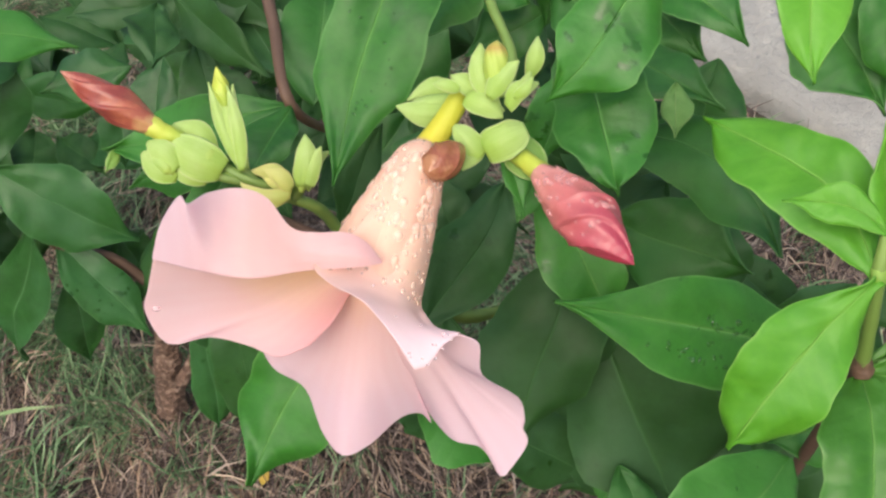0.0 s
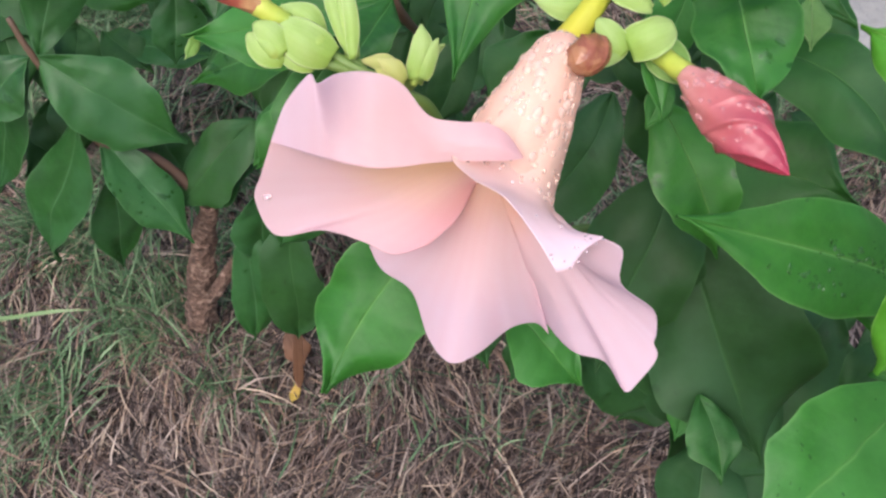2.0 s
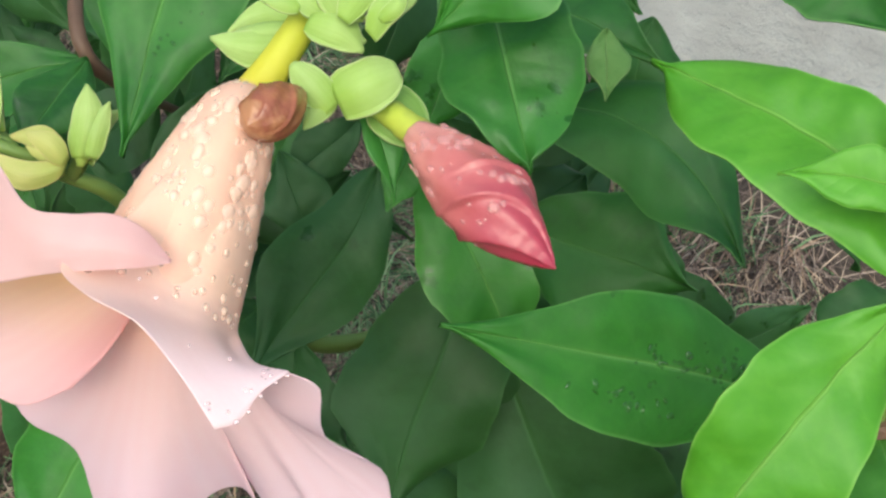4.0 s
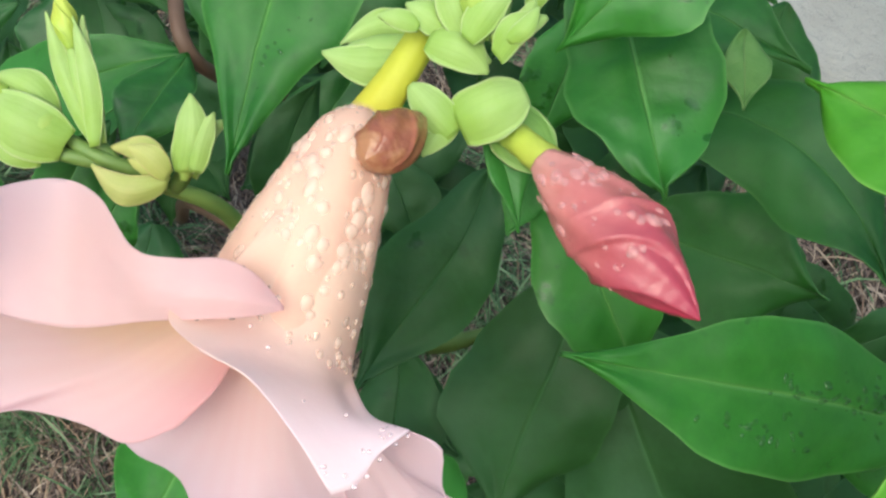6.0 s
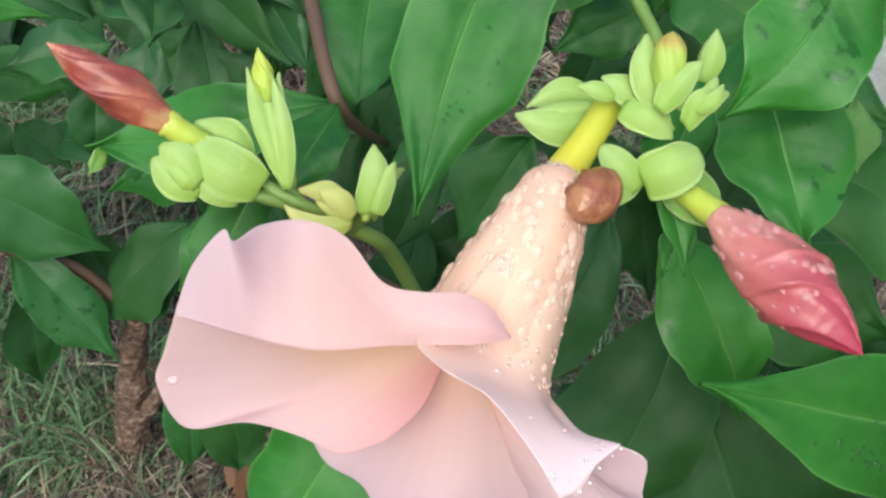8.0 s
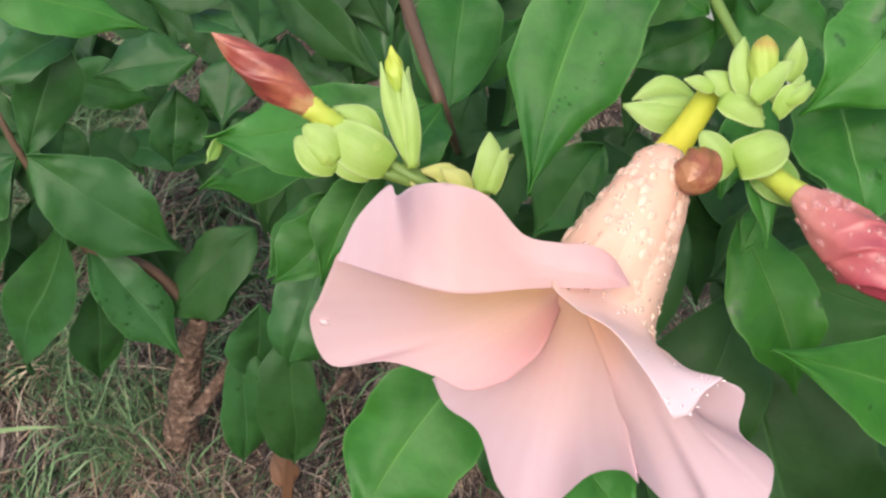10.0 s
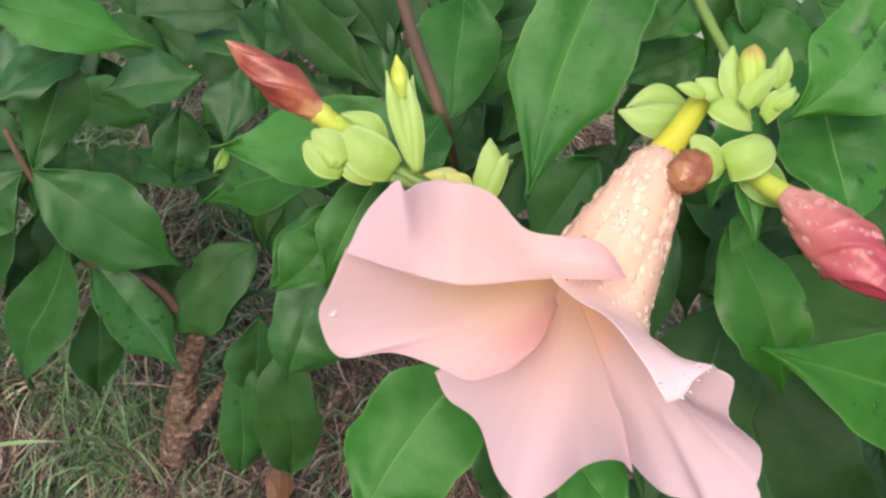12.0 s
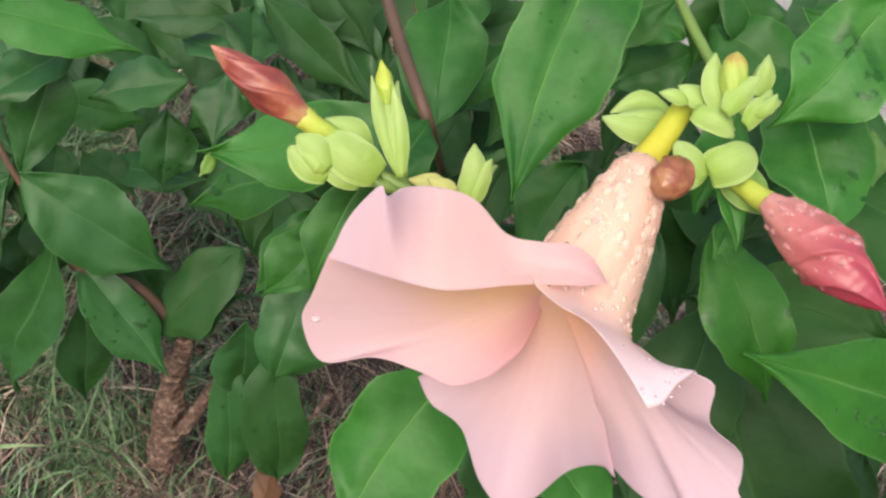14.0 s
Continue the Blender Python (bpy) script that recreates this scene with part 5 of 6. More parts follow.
leaf(far_branch, (-0.0718, 0.3847, 0.1605), (-0.0536, 0.3649, 0.1584), 0.01057, material=SHADE_LEAF, roll=1, arch=0.08)
leaf(far_branch, (-0.0539, 0.3534, 0.1445), (-0.0762, 0.3566, 0.1291), 0.00932, material=SHADE_LEAF, roll=-15, arch=0.07)
leaf(far_branch, (-0.0678, 0.3591, 0.1270), (-0.0818, 0.3323, 0.1063), 0.00919, material=SHADE_LEAF, roll=7, arch=0.12)
leaf(far_branch, (-0.0848, 0.3387, 0.1283), (-0.0591, 0.3151, 0.1196), 0.01126, material=SHADE_LEAF, roll=-20, arch=0.03)
leaf(far_branch, (-0.0792, 0.3170, 0.1268), (-0.0615, 0.2932, 0.1062), 0.01110, material=SHADE_LEAF, roll=-9, arch=0.09)


# ---- flowering branch with the open flower ----
spray = thing("flowering_branch", (0.0166, 0.1804, 0.3148), "branch carrying one wet peach-pink trumpet flower and buds", "flowering branch")
stalk(spray, [(0.0150, 0.2004, 0.3166), (0.0161, 0.1870, 0.3170), (0.0188, 0.1731, 0.3158), (0.0167, 0.1611, 0.3159)], [0.00110, 0.00110, 0.00110, 0.00106], STALK)
stalk(spray, [(0.0150, 0.2004, 0.3166), (0.0153, 0.2324, 0.3085), (0.0137, 0.2941, 0.2845), (0.0111, 0.3528, 0.2525), (0.0115, 0.6786, 0.0)], [0.00110, 0.00140, 0.00206, 0.00291, 0.00392], BROWN_STEM, "branch", "brown woody stem")
flower_axis = [(0.0075, 0.1567, 0.3238), (0.0033, 0.1515, 0.3214), (-0.0008, 0.1468, 0.3190), (-0.0030, 0.1424, 0.3194), (-0.0060, 0.1375, 0.3170), (-0.0092, 0.1332, 0.3134), (-0.0125, 0.1288, 0.3094), (-0.0144, 0.1264, 0.3073)]
tube_radii = [0.00185, 0.00205, 0.00265, 0.00500, 0.00665, 0.00815, 0.00930, 0.00940]
dents = lambda a, v: 1 + 0.03 * math.sin(a * 5 + v * 3) * min(1, v * 2) + 0.012 * math.sin(a * 9 + 14 * v)
verts, faces, uvs = loft(flower_axis, tube_radii, 40, 60, dents, cap=False)
flower = part("flower", verts, faces, TUBE, spray, uvs, "peach flower tube with a yellow base, beaded with water", 0.0005)
low = [(-0.0556, 0.1301, 0.3148), (-0.0523, 0.1289, 0.3144), (-0.0486, 0.1274, 0.3140), (-0.0453, 0.1263, 0.3138), (-0.0415, 0.1249, 0.3138), (-0.0371, 0.1235, 0.3143), (-0.0325, 0.1222, 0.3161), (-0.0278, 0.1209, 0.3186), (-0.0233, 0.1196, 0.3206), (-0.0191, 0.1189, 0.3213), (-0.0151, 0.1191, 0.3208), (-0.0114, 0.1203, 0.3195)]
high = [(-0.0554, 0.1307, 0.3154), (-0.0523, 0.1330, 0.3219), (-0.0475, 0.1342, 0.3279), (-0.0461, 0.1335, 0.3263), (-0.0431, 0.1379, 0.3235), (-0.0375, 0.1399, 0.3213), (-0.0319, 0.1349, 0.3238), (-0.0274, 0.1272, 0.3242), (-0.0224, 0.1249, 0.3248), (-0.0175, 0.1246, 0.3244), (-0.0140, 0.1232, 0.3228), (-0.0114, 0.1207, 0.3196)]
fold = [Vector(p).lerp(Vector(q), 0.45) + OPEN_SKY * h for p, q, h in zip(low, high, (0, 0, 0.0002, 0.0002, 0, -0.0004, 0, 0.0006, 0.0012, 0.0014, 0.0010, 0))]
sheet(flower, [low, fold, high], "pale pink upper petal with a folded flap", first=0.58, seed=1)
petal(flower, ((-0.0197, 0.1326, 0.3089), (-0.0170, 0.1333, 0.2989)), (-0.0405, 0.1309, 0.3089), (-0.0226, 0.1220, 0.2998), ((-0.0557, 0.1324, 0.3135), (-0.0588, 0.1295, 0.3060), (-0.0607, 0.1274, 0.3009), (-0.0575, 0.1233, 0.2944), (-0.0484, 0.1221, 0.2972), (-0.0407, 0.1200, 0.2957), (-0.0350, 0.1172, 0.2950), (-0.0283, 0.1180, 0.2968)), belly=-0.002, seed=2, label="pale pink petal with a rounded edge", material=PETAL_LOBE)
petal(flower, ((-0.0222, 0.1378, 0.3021), (-0.0077, 0.1318, 0.3071)), (-0.0319, 0.1282, 0.2899), (-0.0100, 0.1164, 0.2981), ((-0.0402, 0.1254, 0.2855), (-0.0378, 0.1219, 0.2818), (-0.0322, 0.1189, 0.2779), (-0.0294, 0.1102, 0.2742), (-0.0253, 0.1045, 0.2739), (-0.0197, 0.1060, 0.2743), (-0.0130, 0.1106, 0.2757), (-0.0083, 0.1086, 0.2813), (-0.0060, 0.1057, 0.2820)), belly=-0.001, seed=3, label="pale pink lower petal")
petal(flower, ((-0.0165, 0.1314, 0.3037), (-0.0090, 0.1235, 0.3070)), (-0.0113, 0.1158, 0.2970), (-0.0058, 0.1120, 0.3080), ((-0.0072, 0.1096, 0.2820), (-0.0023, 0.1007, 0.2842), (0.0034, 0.0972, 0.2858), (0.0063, 0.0914, 0.2849), (0.0088, 0.0923, 0.2868), (0.0120, 0.0950, 0.2907), (0.0114, 0.0970, 0.2927), (0.0119, 0.0983, 0.2944), (0.0108, 0.1002, 0.2996), (0.0046, 0.1021, 0.3062), (0.0046, 0.1051, 0.3124), (0.0014, 0.1074, 0.3130)), belly=-0.001, seed=4, label="pale pink side petal")
left_edge = [(-0.0102, 0.1350, 0.3224), (-0.0122, 0.1325, 0.3212), (-0.0185, 0.1250, 0.3202), (-0.0236, 0.1199, 0.3218), (-0.0205, 0.1156, 0.3210), (-0.0152, 0.1120, 0.3200), (-0.0106, 0.1060, 0.3172), (-0.0073, 0.1004, 0.3142)]
near_left = [(-0.0081, 0.1336, 0.3227), (-0.0102, 0.1308, 0.3214), (-0.0133, 0.1265, 0.3192), (-0.0166, 0.1221, 0.3172), (-0.0158, 0.1176, 0.3172), (-0.0120, 0.1122, 0.3172), (-0.0080, 0.1063, 0.3158), (-0.0046, 0.1014, 0.3139)]
near_right = [(-0.0030, 0.1319, 0.3203), (-0.0044, 0.1288, 0.3186), (-0.0066, 0.1242, 0.3159), (-0.0087, 0.1197, 0.3133), (-0.0088, 0.1160, 0.3131), (-0.0070, 0.1120, 0.3135), (-0.0047, 0.1080, 0.3142), (-0.0022, 0.1043, 0.3143)]
lower_right = [(-0.0006, 0.1330, 0.3171), (-0.0017, 0.1301, 0.3149), (-0.0034, 0.1257, 0.3116), (-0.0053, 0.1210, 0.3082), (-0.0062, 0.1170, 0.3085), (-0.0056, 0.1132, 0.3107), (-0.0036, 0.1092, 0.3130), (-0.0004, 0.1056, 0.3144)]
right_edge = [(-0.0001, 0.1352, 0.3142), (-0.0011, 0.1326, 0.3117), (-0.0028, 0.1286, 0.3079), (-0.0046, 0.1242, 0.3045), (-0.0054, 0.1198, 0.3048), (-0.0046, 0.1152, 0.3084), (-0.0027, 0.1103, 0.3114), (0.0014, 0.1070, 0.3141)]
far_edge = [(-0.0016, 0.1375, 0.3124), (-0.0030, 0.1351, 0.3097), (-0.0050, 0.1316, 0.3055), (-0.0068, 0.1278, 0.3016), (-0.0080, 0.1232, 0.3006), (-0.0072, 0.1172, 0.3042), (-0.0046, 0.1116, 0.3086), (0.0004, 0.1077, 0.3124)]
for curve in (left_edge, near_left, near_right, lower_right, right_edge, far_edge):
    curve[0] = tuple(Vector(curve[0]).lerp(Vector((-0.0062, 0.1373, 0.3171)), 0.22))
    curve[1] = tuple(Vector(curve[1]).lerp(Vector((-0.0080, 0.1349, 0.3149)), 0.03))
flare = sheet(flower, [left_edge, near_left, near_right, lower_right, right_edge, far_edge], "rolled-back pale petal joined to the tube", FLARE, 0.0, 40, 60, seed=5, own=True, thick=0.0001)


def water_drops(parent, axis, radii, count, seed, sizes, v0, v1, label, material=WATER):
    """Beads of water on the side of a round part that faces the sky."""
    rng = random.Random(seed)
    verts, faces = [], []
    for _ in range(count):
        v = rng.uniform(v0, v1)
        p = spline(axis, v)
        d = (spline(axis, min(v + 0.02, 1)) - spline(axis, max(v - 0.02, 0))).normalized()
        out = (OPEN_SKY - d * OPEN_SKY.dot(d)).normalized()
        out.rotate(Matrix.Rotation(rng.uniform(-1.9, 1.9), 3, d))
        x = v * (len(radii) - 1)
        k = min(int(x), len(radii) - 2)
        r = radii[k] + (radii[k + 1] - radii[k]) * (x - k)
        s = rng.uniform(*sizes) * rng.choice((0.45, 0.65, 1.0))
        side = d.cross(out)
        long = rng.uniform(1.0, 1.7)
        first = len(verts)
        centre = p + out * (r * 1.0)
        for i in range(5):
            el = math.pi / 2 * i / 4
            ring = 9 if i < 4 else 1
            for j in range(ring):
                a = 2 * math.pi * j / 9
                verts.append(centre + d * (s * long * math.cos(el) * math.cos(a)) + side * (s * math.cos(el) * math.sin(a)) + out * (s * 0.65 * math.sin(el)))
        for i in range(3):
            for j in range(9):
                k2 = (j + 1) % 9
                faces.append((first + i * 9 + j, first + i * 9 + k2, first + (i + 1) * 9 + k2, first + (i + 1) * 9 + j))
        for j in range(9):
            faces.append((first + 27 + j, first + 27 + (j + 1) % 9, first + 36))
    ob = part("water_beading", verts, faces, material, parent, None, label)
    return tagged(ob, kind="stuff")


water_drops(flower, flower_axis, tube_radii, 420, 8, (0.00045, 0.00110), 0.36, 0.97, "clear water drops on the flower tube")


def sheet_drops(ob, rows, cols, count, seed, size, span, label, material):
    """Beads of water scattered over a lofted petal, between two shares of its length."""
    rng = random.Random(seed)
    pts = [v.co.copy() for v in ob.data.vertices]
    verts, faces = [], []
    for _ in range(count):
        i, j = rng.randrange(2, rows - 2), int(rng.uniform(*span) * (cols - 2))
        c = pts[i * cols + j]
        along, across = pts[i * cols + j + 1] - c, pts[(i + 1) * cols + j] - c
        out = across.cross(along).normalized()
        if out.dot(OPEN_SKY) < 0:
            out = -out
        x = along.normalized()
        y = out.cross(x)
        r = rng.uniform(0.35, 1.0) * size
        wide = rng.uniform(0.65, 1.0)
        first = len(verts)
        for k in range(4):
            el = math.pi / 2 * k / 3.4
            for q in range(9):
                a = 2 * math.pi * q / 9
                verts.append(c + out * (0.6 * r * math.sin(el)) + x * (r * math.cos(el) * math.cos(a)) + y * (r * wide * math.cos(el) * math.sin(a)))
        faces += [tuple(first + f for f in face) for face in grid_faces(4, 9, True)]
        faces.append(tuple(first + 27 + q for q in range(9)))
    return tagged(part("water_beading", verts, faces, material, ob, None, label), kind="stuff")


sheet_drops(flare, 41, 61, 90, 4, 0.00080, (0.05, 0.56), "clear water drops on the flared petal", WATER)
sheet_drops(flare, 41, 61, 14, 9, 0.00034, (0.95, 1.0), "fine water drops along the petal's rim", WATER_PETAL)


def edge_drops(parent, points, sizes, label, material):
    """A few single beads of water on a petal."""
    verts, faces = [], []
    for c, size in zip(points, sizes):
        first = len(verts)
        for i in range(7):
            el = math.pi * (i / 6 - 0.5)
            for j in range(10):
                a = 2 * math.pi * j / 10
                verts.append(Vector(c) + Vector((size * math.cos(el) * math.cos(a), size * math.cos(el) * math.sin(a) * 0.9, size * 0.6 * math.sin(el))))
        faces += [tuple(first + k for k in face) for face in grid_faces(7, 10, True)]
    return tagged(part("water_beading", verts, faces, material, parent, None, label), kind="stuff")


edge_drops(flower, [(-0.0583, 0.1279, 0.3010), (-0.0034, 0.1019, 0.3148), (-0.0019, 0.1035, 0.3152), (-0.0001, 0.1050, 0.3153), (0.0012, 0.1060, 0.3150), (-0.0048, 0.1009, 0.3146), (-0.0098, 0.1106, 0.3162), (-0.0134, 0.1168, 0.3177), (-0.0153, 0.1194, 0.3182), (-0.0054, 0.1095, 0.3142)], [0.00085, 0.00030, 0.00026, 0.00022, 0.00026, 0.00034, 0.00022, 0.00028, 0.00024, 0.00022], "clear water drops on the petals", WATER_PETAL)
# small brown bud resting against the tube
twisted_bud(spray, (0.0053, 0.1439, 0.3216), (-0.0012, 0.1349, 0.3263), 0.00368, BROWN_BUD, "brown_bud", "glossy mottled red-brown closed bud", turns=0.5, plump=0.5, blunt=True, lip=0.12)
# pink bud
pink_neck = [(0.0156, 0.1466, 0.3156), (0.0184, 0.1432, 0.3159), (0.0213, 0.1386, 0.3167)]
stalk(spray, pink_neck, [0.00179, 0.00199, 0.00230], NECK, "bud_stalk", "yellow bud stalk")
twisted_bud(spray, (0.0200, 0.1392, 0.3177), (0.0345, 0.1160, 0.3168), 0.00587, PINK_BUD, "pink_bud", "closed dark pink twisted flower bud with drops", turns=0.62, lip=0.20, plump=0.48, sweep=True)
bud_axis = [(0.0200, 0.1392, 0.3177), (0.0275, 0.1273, 0.3173), (0.0345, 0.1160, 0.3168)]
water_drops(spray, bud_axis, [0.00215, 0.00465, 0.00560, 0.00430, 0.00060], 110, 12, (0.00030, 0.00078), 0.08, 0.66, "clear water drops on the pink bud", WATER_PINK)
leaf(spray, (0.0135, 0.1528, 0.3162), (0.0168, 0.1365, 0.3065), 0.00260, MATURE, "small_leaf", roll=-20, fold=0.35, wave=0.05)
bud = sepal_bud(spray, (0.0070, 0.1589, 0.3182), (-0.0052, 0.1596, 0.3179), 0.00203, CALYX, 7, 0.0, "green_bud", "pointed pale green bud with clasping sepals", 0)
cupped_sepal(bud, (0.0074, 0.1610, 0.3172), (-0.0041, 0.1618, 0.3171), 0.00205, SEPAL, cup=0.25, side=0.22)
cupped_sepal(bud, (0.0065, 0.1573, 0.3189), (-0.0064, 0.1587, 0.3191), 0.00302, SEPAL, cup=0.30, side=-0.13)
bud = sepal_bud(spray, (0.0099, 0.1532, 0.3267), (0.0143, 0.1491, 0.3241), 0.00175, CALYX, 11, 0.0, "green_bud", "pale green bud with two closed sepals", 0)
cupped_sepal(bud, (0.0079, 0.1528, 0.3275), (0.0146, 0.1490, 0.3253), 0.00221, SEPAL, cup=0.30, side=0.08)
cupped_sepal(bud, (0.0073, 0.1514, 0.3275), (0.0141, 0.1475, 0.3251), 0.00283, SEPAL, cup=0.35, side=-0.12)
cupped_sepal(bud, (0.0098, 0.1527, 0.3274), (0.0050, 0.1559, 0.3293), 0.00206, SEPAL, cup=0.30, side=0.05)
cupped_sepal(bud, (0.0063, 0.1531, 0.3281), (0.0015, 0.1547, 0.3289), 0.00134, SEPAL, cup=0.30, side=0.05)
bud = sepal_bud(spray, (0.0121, 0.1448, 0.3179), (0.0184, 0.1479, 0.3205), 0.00275, CALYX, 3, 0.0, "calyx", "plump pale green calyx of the pink bud", 0)
# lower sepal: shade under the front one put into its deeper green
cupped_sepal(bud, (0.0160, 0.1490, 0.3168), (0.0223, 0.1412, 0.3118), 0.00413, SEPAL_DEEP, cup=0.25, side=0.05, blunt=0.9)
cupped_sepal(bud, (0.0101, 0.1441, 0.3200), (0.0186, 0.1464, 0.3222), 0.00370, SEPAL, cup=0.30, side=0.00, blunt=0.32)
bud = sepal_bud(spray, (0.0088, 0.1455, 0.3180), (0.0068, 0.1489, 0.3203), 0.00178, CALYX, 5, 0.0, "green_bud", "small pale green bud beside the flower stalk", 0)
cupped_sepal(bud, (0.0095, 0.1436, 0.3189), (0.0047, 0.1491, 0.3224), 0.00240, SEPAL, cup=0.30, side=0.00, blunt=0.5)
cupped_sepal(bud, (0.0097, 0.1446, 0.3189), (0.0054, 0.1421, 0.3169), 0.00145, SEPAL, cup=0.30, side=0.10)
bud = sepal_bud(spray, (0.0133, 0.1505, 0.3283), (0.0129, 0.1577, 0.3333), 0.00172, CALYX, 4, 0.0, "green_bud", "half-open pale green bud with an orange tip", 0)
twisted_bud(bud, (0.0128, 0.1512, 0.3293), (0.0145, 0.1582, 0.3351), 0.00245, ORANGE_TIP, "bud_tip", "orange tip of a green bud", turns=0.3, plump=0.55, blunt=True, lip=0.10)
cupped_sepal(bud, (0.0128, 0.1502, 0.3274), (0.0113, 0.1594, 0.3337), 0.00235, SEPAL, cup=0.30, side=-0.12, blunt=0.7)
cupped_sepal(bud, (0.0137, 0.1507, 0.3274), (0.0154, 0.1585, 0.3330), 0.00173, SEPAL, cup=0.30, side=-0.10)
cupped_sepal(bud, (0.0118, 0.1489, 0.3295), (0.0181, 0.1540, 0.3334), 0.00209, SEPAL, cup=0.30, side=-0.05)
bud = sepal_bud(spray, (0.0151, 0.1489, 0.3287), (0.0191, 0.1502, 0.3298), 0.00109, CALYX, 9, 0.0, "green_bud", "small curled pale green bud", 0)
cupped_sepal(bud, (0.0151, 0.1467, 0.3286), (0.0213, 0.1499, 0.3312), 0.00185, SEPAL, cup=0.50, side=-0.15, blunt=0.6)
cupped_sepal(bud, (0.0151, 0.1489, 0.3287), (0.0202, 0.1525, 0.3315), 0.00155, SEPAL, cup=0.50, side=0.15, blunt=0.6)
cupped_sepal(bud, (0.0164, 0.1474, 0.3304), (0.0203, 0.1502, 0.3326), 0.00123, SEPAL, cup=0.60, side=0.10)
bud = sepal_bud(spray, (0.0210, 0.1589, 0.3244), (0.0231, 0.1643, 0.3283), 0.00165, CALYX, 6, 0.0, "green_bud", "narrow pale green bud", 0)
cupped_sepal(bud, (0.0207, 0.1578, 0.3249), (0.0231, 0.1639, 0.3293), 0.00180, SEPAL, cup=0.30, side=0.05)

# ---- second flowering branch: red bud and green buds ----
cluster = thing("flowering_branch", (-0.0242, 0.1633, 0.2723), "side branch with a red bud and pale green buds", "flowering branch")
stalk(cluster, [(-0.0200, 0.1591, 0.2633), (-0.0249, 0.1620, 0.2775), (-0.0282, 0.1607, 0.2864), (-0.0344, 0.1609, 0.2914)], [0.00159, 0.00145, 0.00140, 0.00125], STALK)
stalk(cluster, [(-0.0200, 0.1591, 0.2633), (-0.0234, 0.1894, 0.2235), (-0.0520, 0.2248, 0.1994), (-0.0609, 0.2395, 0.1731)], [0.00151, 0.00147, 0.00154, 0.00176], BROWN_STEM, "branch")
stalk(cluster, [(-0.0321, 0.1606, 0.2900), (-0.0291, 0.1620, 0.2946), (-0.0278, 0.1632, 0.2967)], [0.00125, 0.00149, 0.00173], STALK)
stalk(cluster, [(-0.0355, 0.1621, 0.2922), (-0.0413, 0.1631, 0.2954), (-0.0479, 0.1672, 0.2970), (-0.0532, 0.1702, 0.2992)], [0.00110, 0.00110, 0.00122, 0.00135], STALK)
stalk(cluster, [(-0.0402, 0.1634, 0.2944), (-0.0424, 0.1657, 0.2960), (-0.0429, 0.1699, 0.2989)], [0.00110, 0.00135, 0.00184], STALK)
stalk(cluster, [(-0.0415, 0.1630, 0.2941), (-0.0474, 0.1642, 0.2962), (-0.0546, 0.1669, 0.2981)], [0.00098, 0.00110, 0.00110], STALK)
stalk(cluster, [(-0.0553, 0.1715, 0.3013), (-0.0584, 0.1724, 0.3031), (-0.0613, 0.1737, 0.3047)], [0.00187, 0.00212, 0.00250], NECK, "bud_stalk", "yellow-green bud stalk")
twisted_bud(cluster, (-0.0591, 0.1726, 0.3035), (-0.0784, 0.1819, 0.3159), 0.00395, RED_BUD, "red_bud", "closed slender red-brown twisted flower bud", plump=0.45)
bud = sepal_bud(cluster, (-0.0472, 0.1656, 0.2975), (-0.0570, 0.1725, 0.3017), 0.00373, CALYX, 3, 0.0, "calyx", "plump pale green calyx of the red bud", 0)
cupped_sepal(bud, (-0.0485, 0.1687, 0.2990), (-0.0569, 0.1751, 0.3029), 0.00281, SEPAL, cup=0.35, side=0.15, blunt=0.6)
cupped_sepal(bud, (-0.0464, 0.1638, 0.2990), (-0.0576, 0.1707, 0.3031), 0.00443, SEPAL, cup=0.35, side=-0.05, blunt=0.55)
cupped_sepal(bud, (-0.0500, 0.1628, 0.2973), (-0.0580, 0.1674, 0.3000), 0.00241, SEPAL, cup=0.30, side=-0.10, blunt=0.6)
bud = sepal_bud(cluster, (-0.0568, 0.1645, 0.2983), (-0.0624, 0.1695, 0.3014), 0.00222, CALYX, 8, 0.0, "green_bud", "pale green bud with closed sepals", 0)
cupped_sepal(bud, (-0.0562, 0.1640, 0.2985), (-0.0640, 0.1690, 0.3012), 0.00300, SEPAL, cup=0.30, side=-0.08, blunt=0.5)
cupped_sepal(bud, (-0.0563, 0.1643, 0.3000), (-0.0622, 0.1703, 0.3033), 0.00290, SEPAL, cup=0.30, side=0.08, blunt=0.5)
bud = sepal_bud(cluster, (-0.0426, 0.1646, 0.2969), (-0.0454, 0.1821, 0.3089), 0.00140, CALYX, 2, 0.0, "green_bud", "tall pale green bud with a yellow tip", 0)
twisted_bud(bud, (-0.0446, 0.1761, 0.3057), (-0.0457, 0.1835, 0.3108), 0.00175, NECK, "bud_tip", "yellow tip of a green bud")
cupped_sepal(bud, (-0.0417, 0.1646, 0.2975), (-0.0425, 0.1802, 0.3082), 0.00196, SEPAL, cup=0.12, side=-0.06)
cupped_sepal(bud, (-0.0425, 0.1647, 0.2982), (-0.0477, 0.1808, 0.3090), 0.00158, SEPAL, cup=0.12, side=-0.03)
cupped_sepal(bud, (-0.0422, 0.1635, 0.2982), (-0.0437, 0.1793, 0.3090), 0.00157, SEPAL, cup=0.12, side=0.04)
bud = sepal_bud(cluster, (-0.0319, 0.1592, 0.2944), (-0.0382, 0.1624, 0.2964), 0.00116, CALYX_OLD, 5, 0.0, "calyx", "yellowing half-open empty calyx", 0)
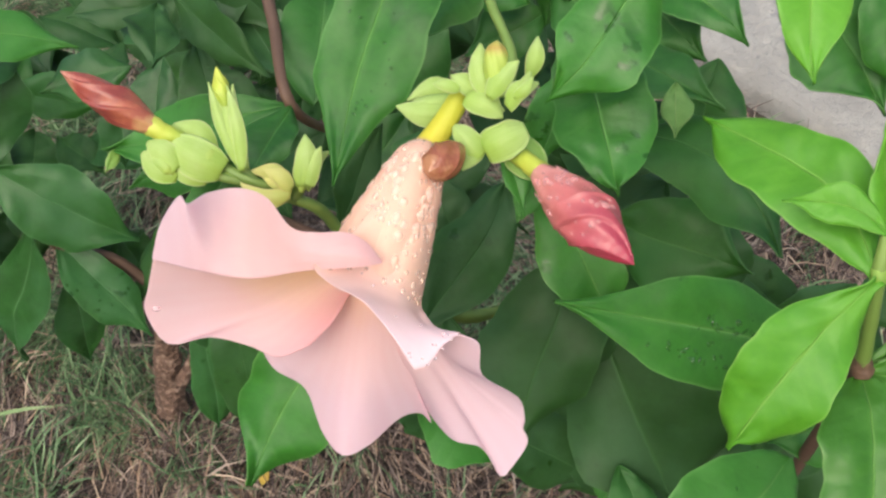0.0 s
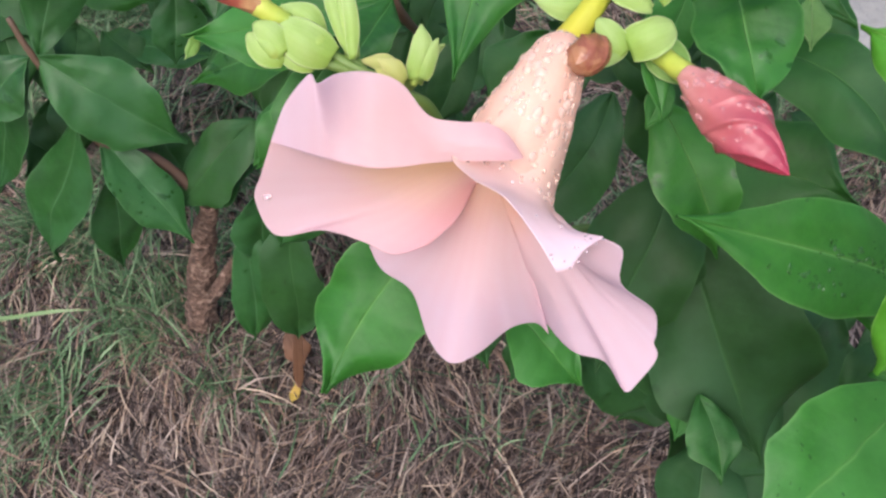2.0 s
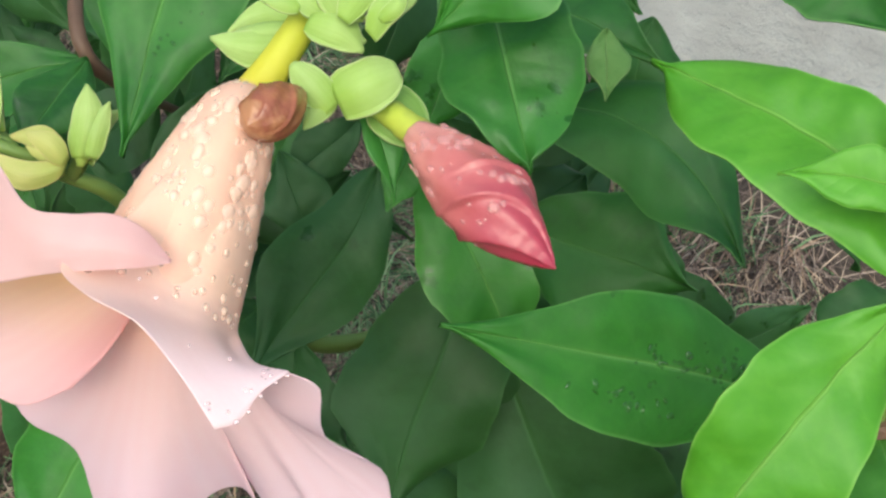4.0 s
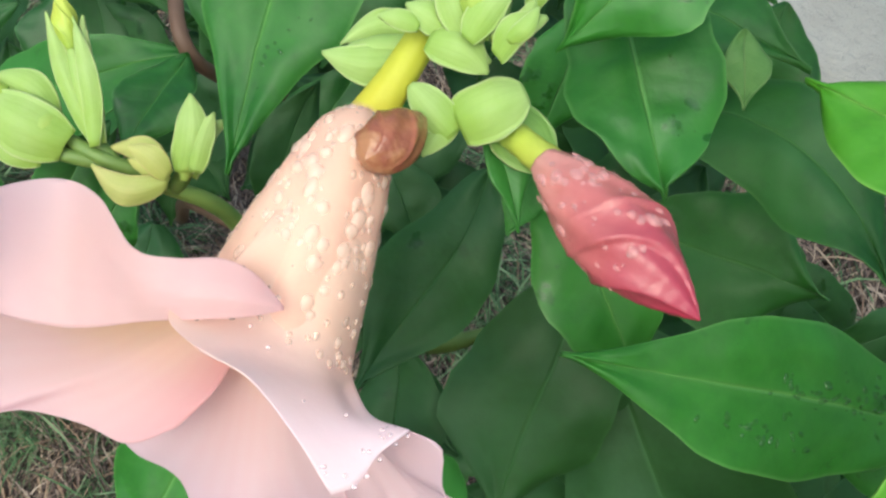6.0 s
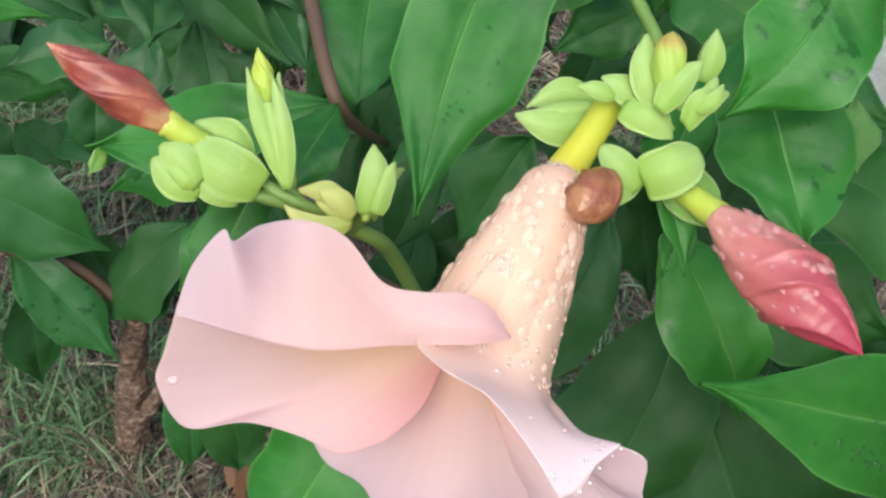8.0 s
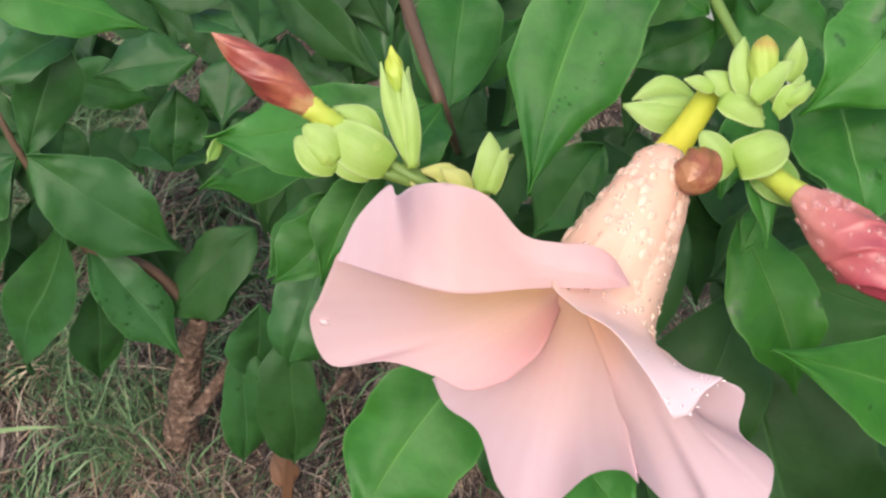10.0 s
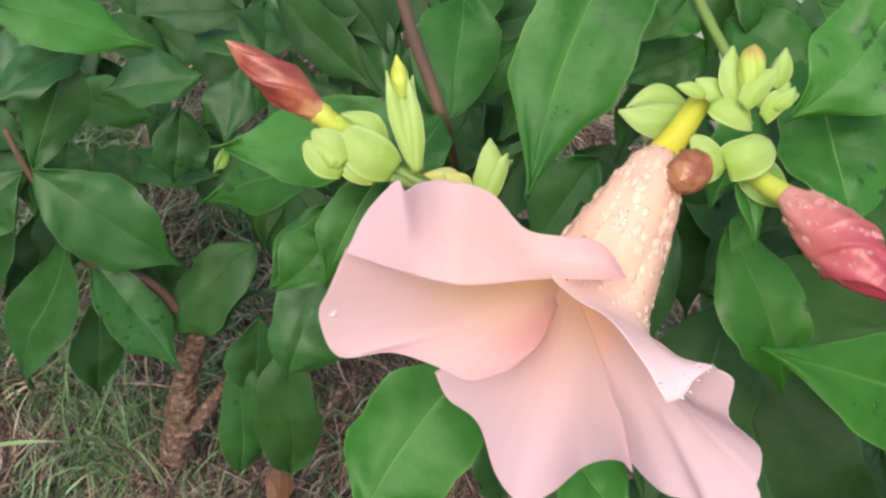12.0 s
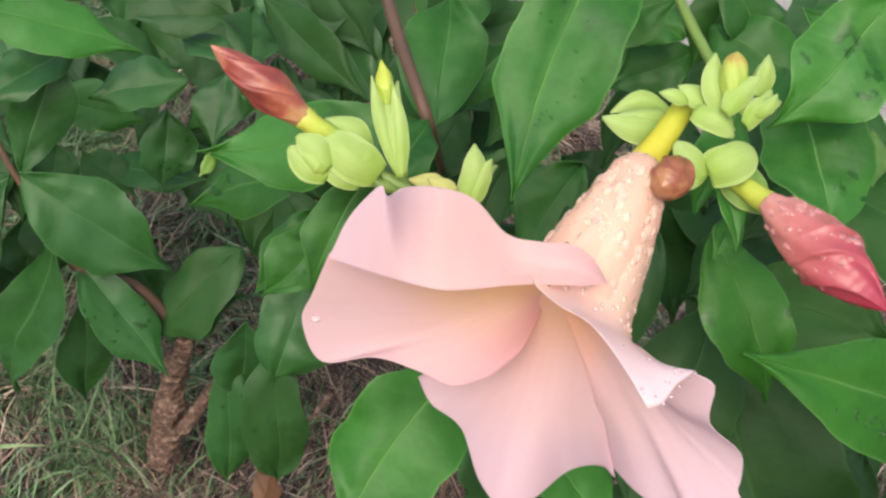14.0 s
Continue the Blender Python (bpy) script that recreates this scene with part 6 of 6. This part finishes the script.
cupped_sepal(bud, (-0.0323, 0.1608, 0.2931), (-0.0411, 0.1651, 0.2957), 0.00202, SEPAL_OLD, cup=0.30, side=0.20)
cupped_sepal(bud, (-0.0319, 0.1580, 0.2954), (-0.0428, 0.1610, 0.2972), 0.00231, SEPAL_OLD, cup=0.35, side=-0.22)
cupped_sepal(bud, (-0.0317, 0.1583, 0.2964), (-0.0370, 0.1624, 0.2991), 0.00197, SEPAL_OLD, cup=0.40, side=0.10)
bud = sepal_bud(cluster, (-0.0299, 0.1590, 0.2941), (-0.0269, 0.1672, 0.2994), 0.00166, CALYX, 10, 0.0, "green_bud", "small half-open pale green bud", 0)
cupped_sepal(bud, (-0.0290, 0.1600, 0.2938), (-0.0229, 0.1668, 0.2978), 0.00230, SEPAL, cup=0.30, side=-0.20)
cupped_sepal(bud, (-0.0297, 0.1592, 0.2959), (-0.0276, 0.1687, 0.3021), 0.00290, SEPAL, cup=0.25, side=0.08)
cupped_sepal(bud, (-0.0278, 0.1589, 0.2961), (-0.0243, 0.1660, 0.3006), 0.00190, SEPAL, cup=0.25, side=-0.05)


# ---- small things on the ground ----
YELLOW_LEAF = skin_material("withered_leaf", ((0.0, (0.30, 0.17, 0.05)), (0.5, (0.45, 0.30, 0.06)), (1.0, (0.55, 0.42, 0.08))), 0.6)
BROWN_LEAF = skin_material("dead_leaf", ((0.0, (0.08, 0.04, 0.022)), (0.5, (0.15, 0.070, 0.035)), (1.0, (0.22, 0.10, 0.05))), 0.7)


def fallen_leaf(base, tip, half, material, label, **shape):
    verts, faces, uvs = blade(base, tip, half, seed=77, **shape)
    ob = part("fallen_leaf", verts, faces, material, None, uvs, "", 0.0004)
    return tagged(ob, label, "fallen leaf", "fallen leaves")


fallen_leaf((-0.0817, 0.2245, 0.0756), (-0.0895, 0.2237, 0.0087), 0.00215, BROWN_LEAF, "narrow withered brown leaf hanging over dry grass", roll=0, fold=0.2, full=0.3, wave=0.05)
fallen_leaf((-0.0881, 0.2244, 0.0209), (-0.0929, 0.2191, 0.0094), 0.00215, YELLOW_LEAF, "small yellow withered leaf on dry grass", fold=0.3)
fallen_leaf((-0.0918, 0.2416, 0.0369), (-0.0853, 0.2298, 0.0247), 0.00590, BROWN_LEAF, "curled brown dead leaf on dry grass", fold=0.4)
fallen_leaf((-0.0558, 0.1825, 0.0150), (-0.0517, 0.1777, 0.0117), 0.00241, BROWN_LEAF, "small reddish dead leaf on dry grass", fold=0.4)
FRESH_BLADE = skin_material("grass_blade_skin", ((0.0, (0.14, 0.24, 0.09)), (0.5, (0.18, 0.28, 0.11)), (1.0, (0.26, 0.33, 0.16))), 0.5, 160.0, 0.3, 0.25)
verts, faces, uvs = blade((-0.2305, 0.2488, 0.0478), (-0.1682, 0.2494, 0.0482), 0.00094, arch=0.02, peak=0.6, full=0.4, fold=0.5, seed=5)
tagged(part("grass_blade", verts, faces, FRESH_BLADE, None, uvs), "single long pale green grass blade", "grass blade")
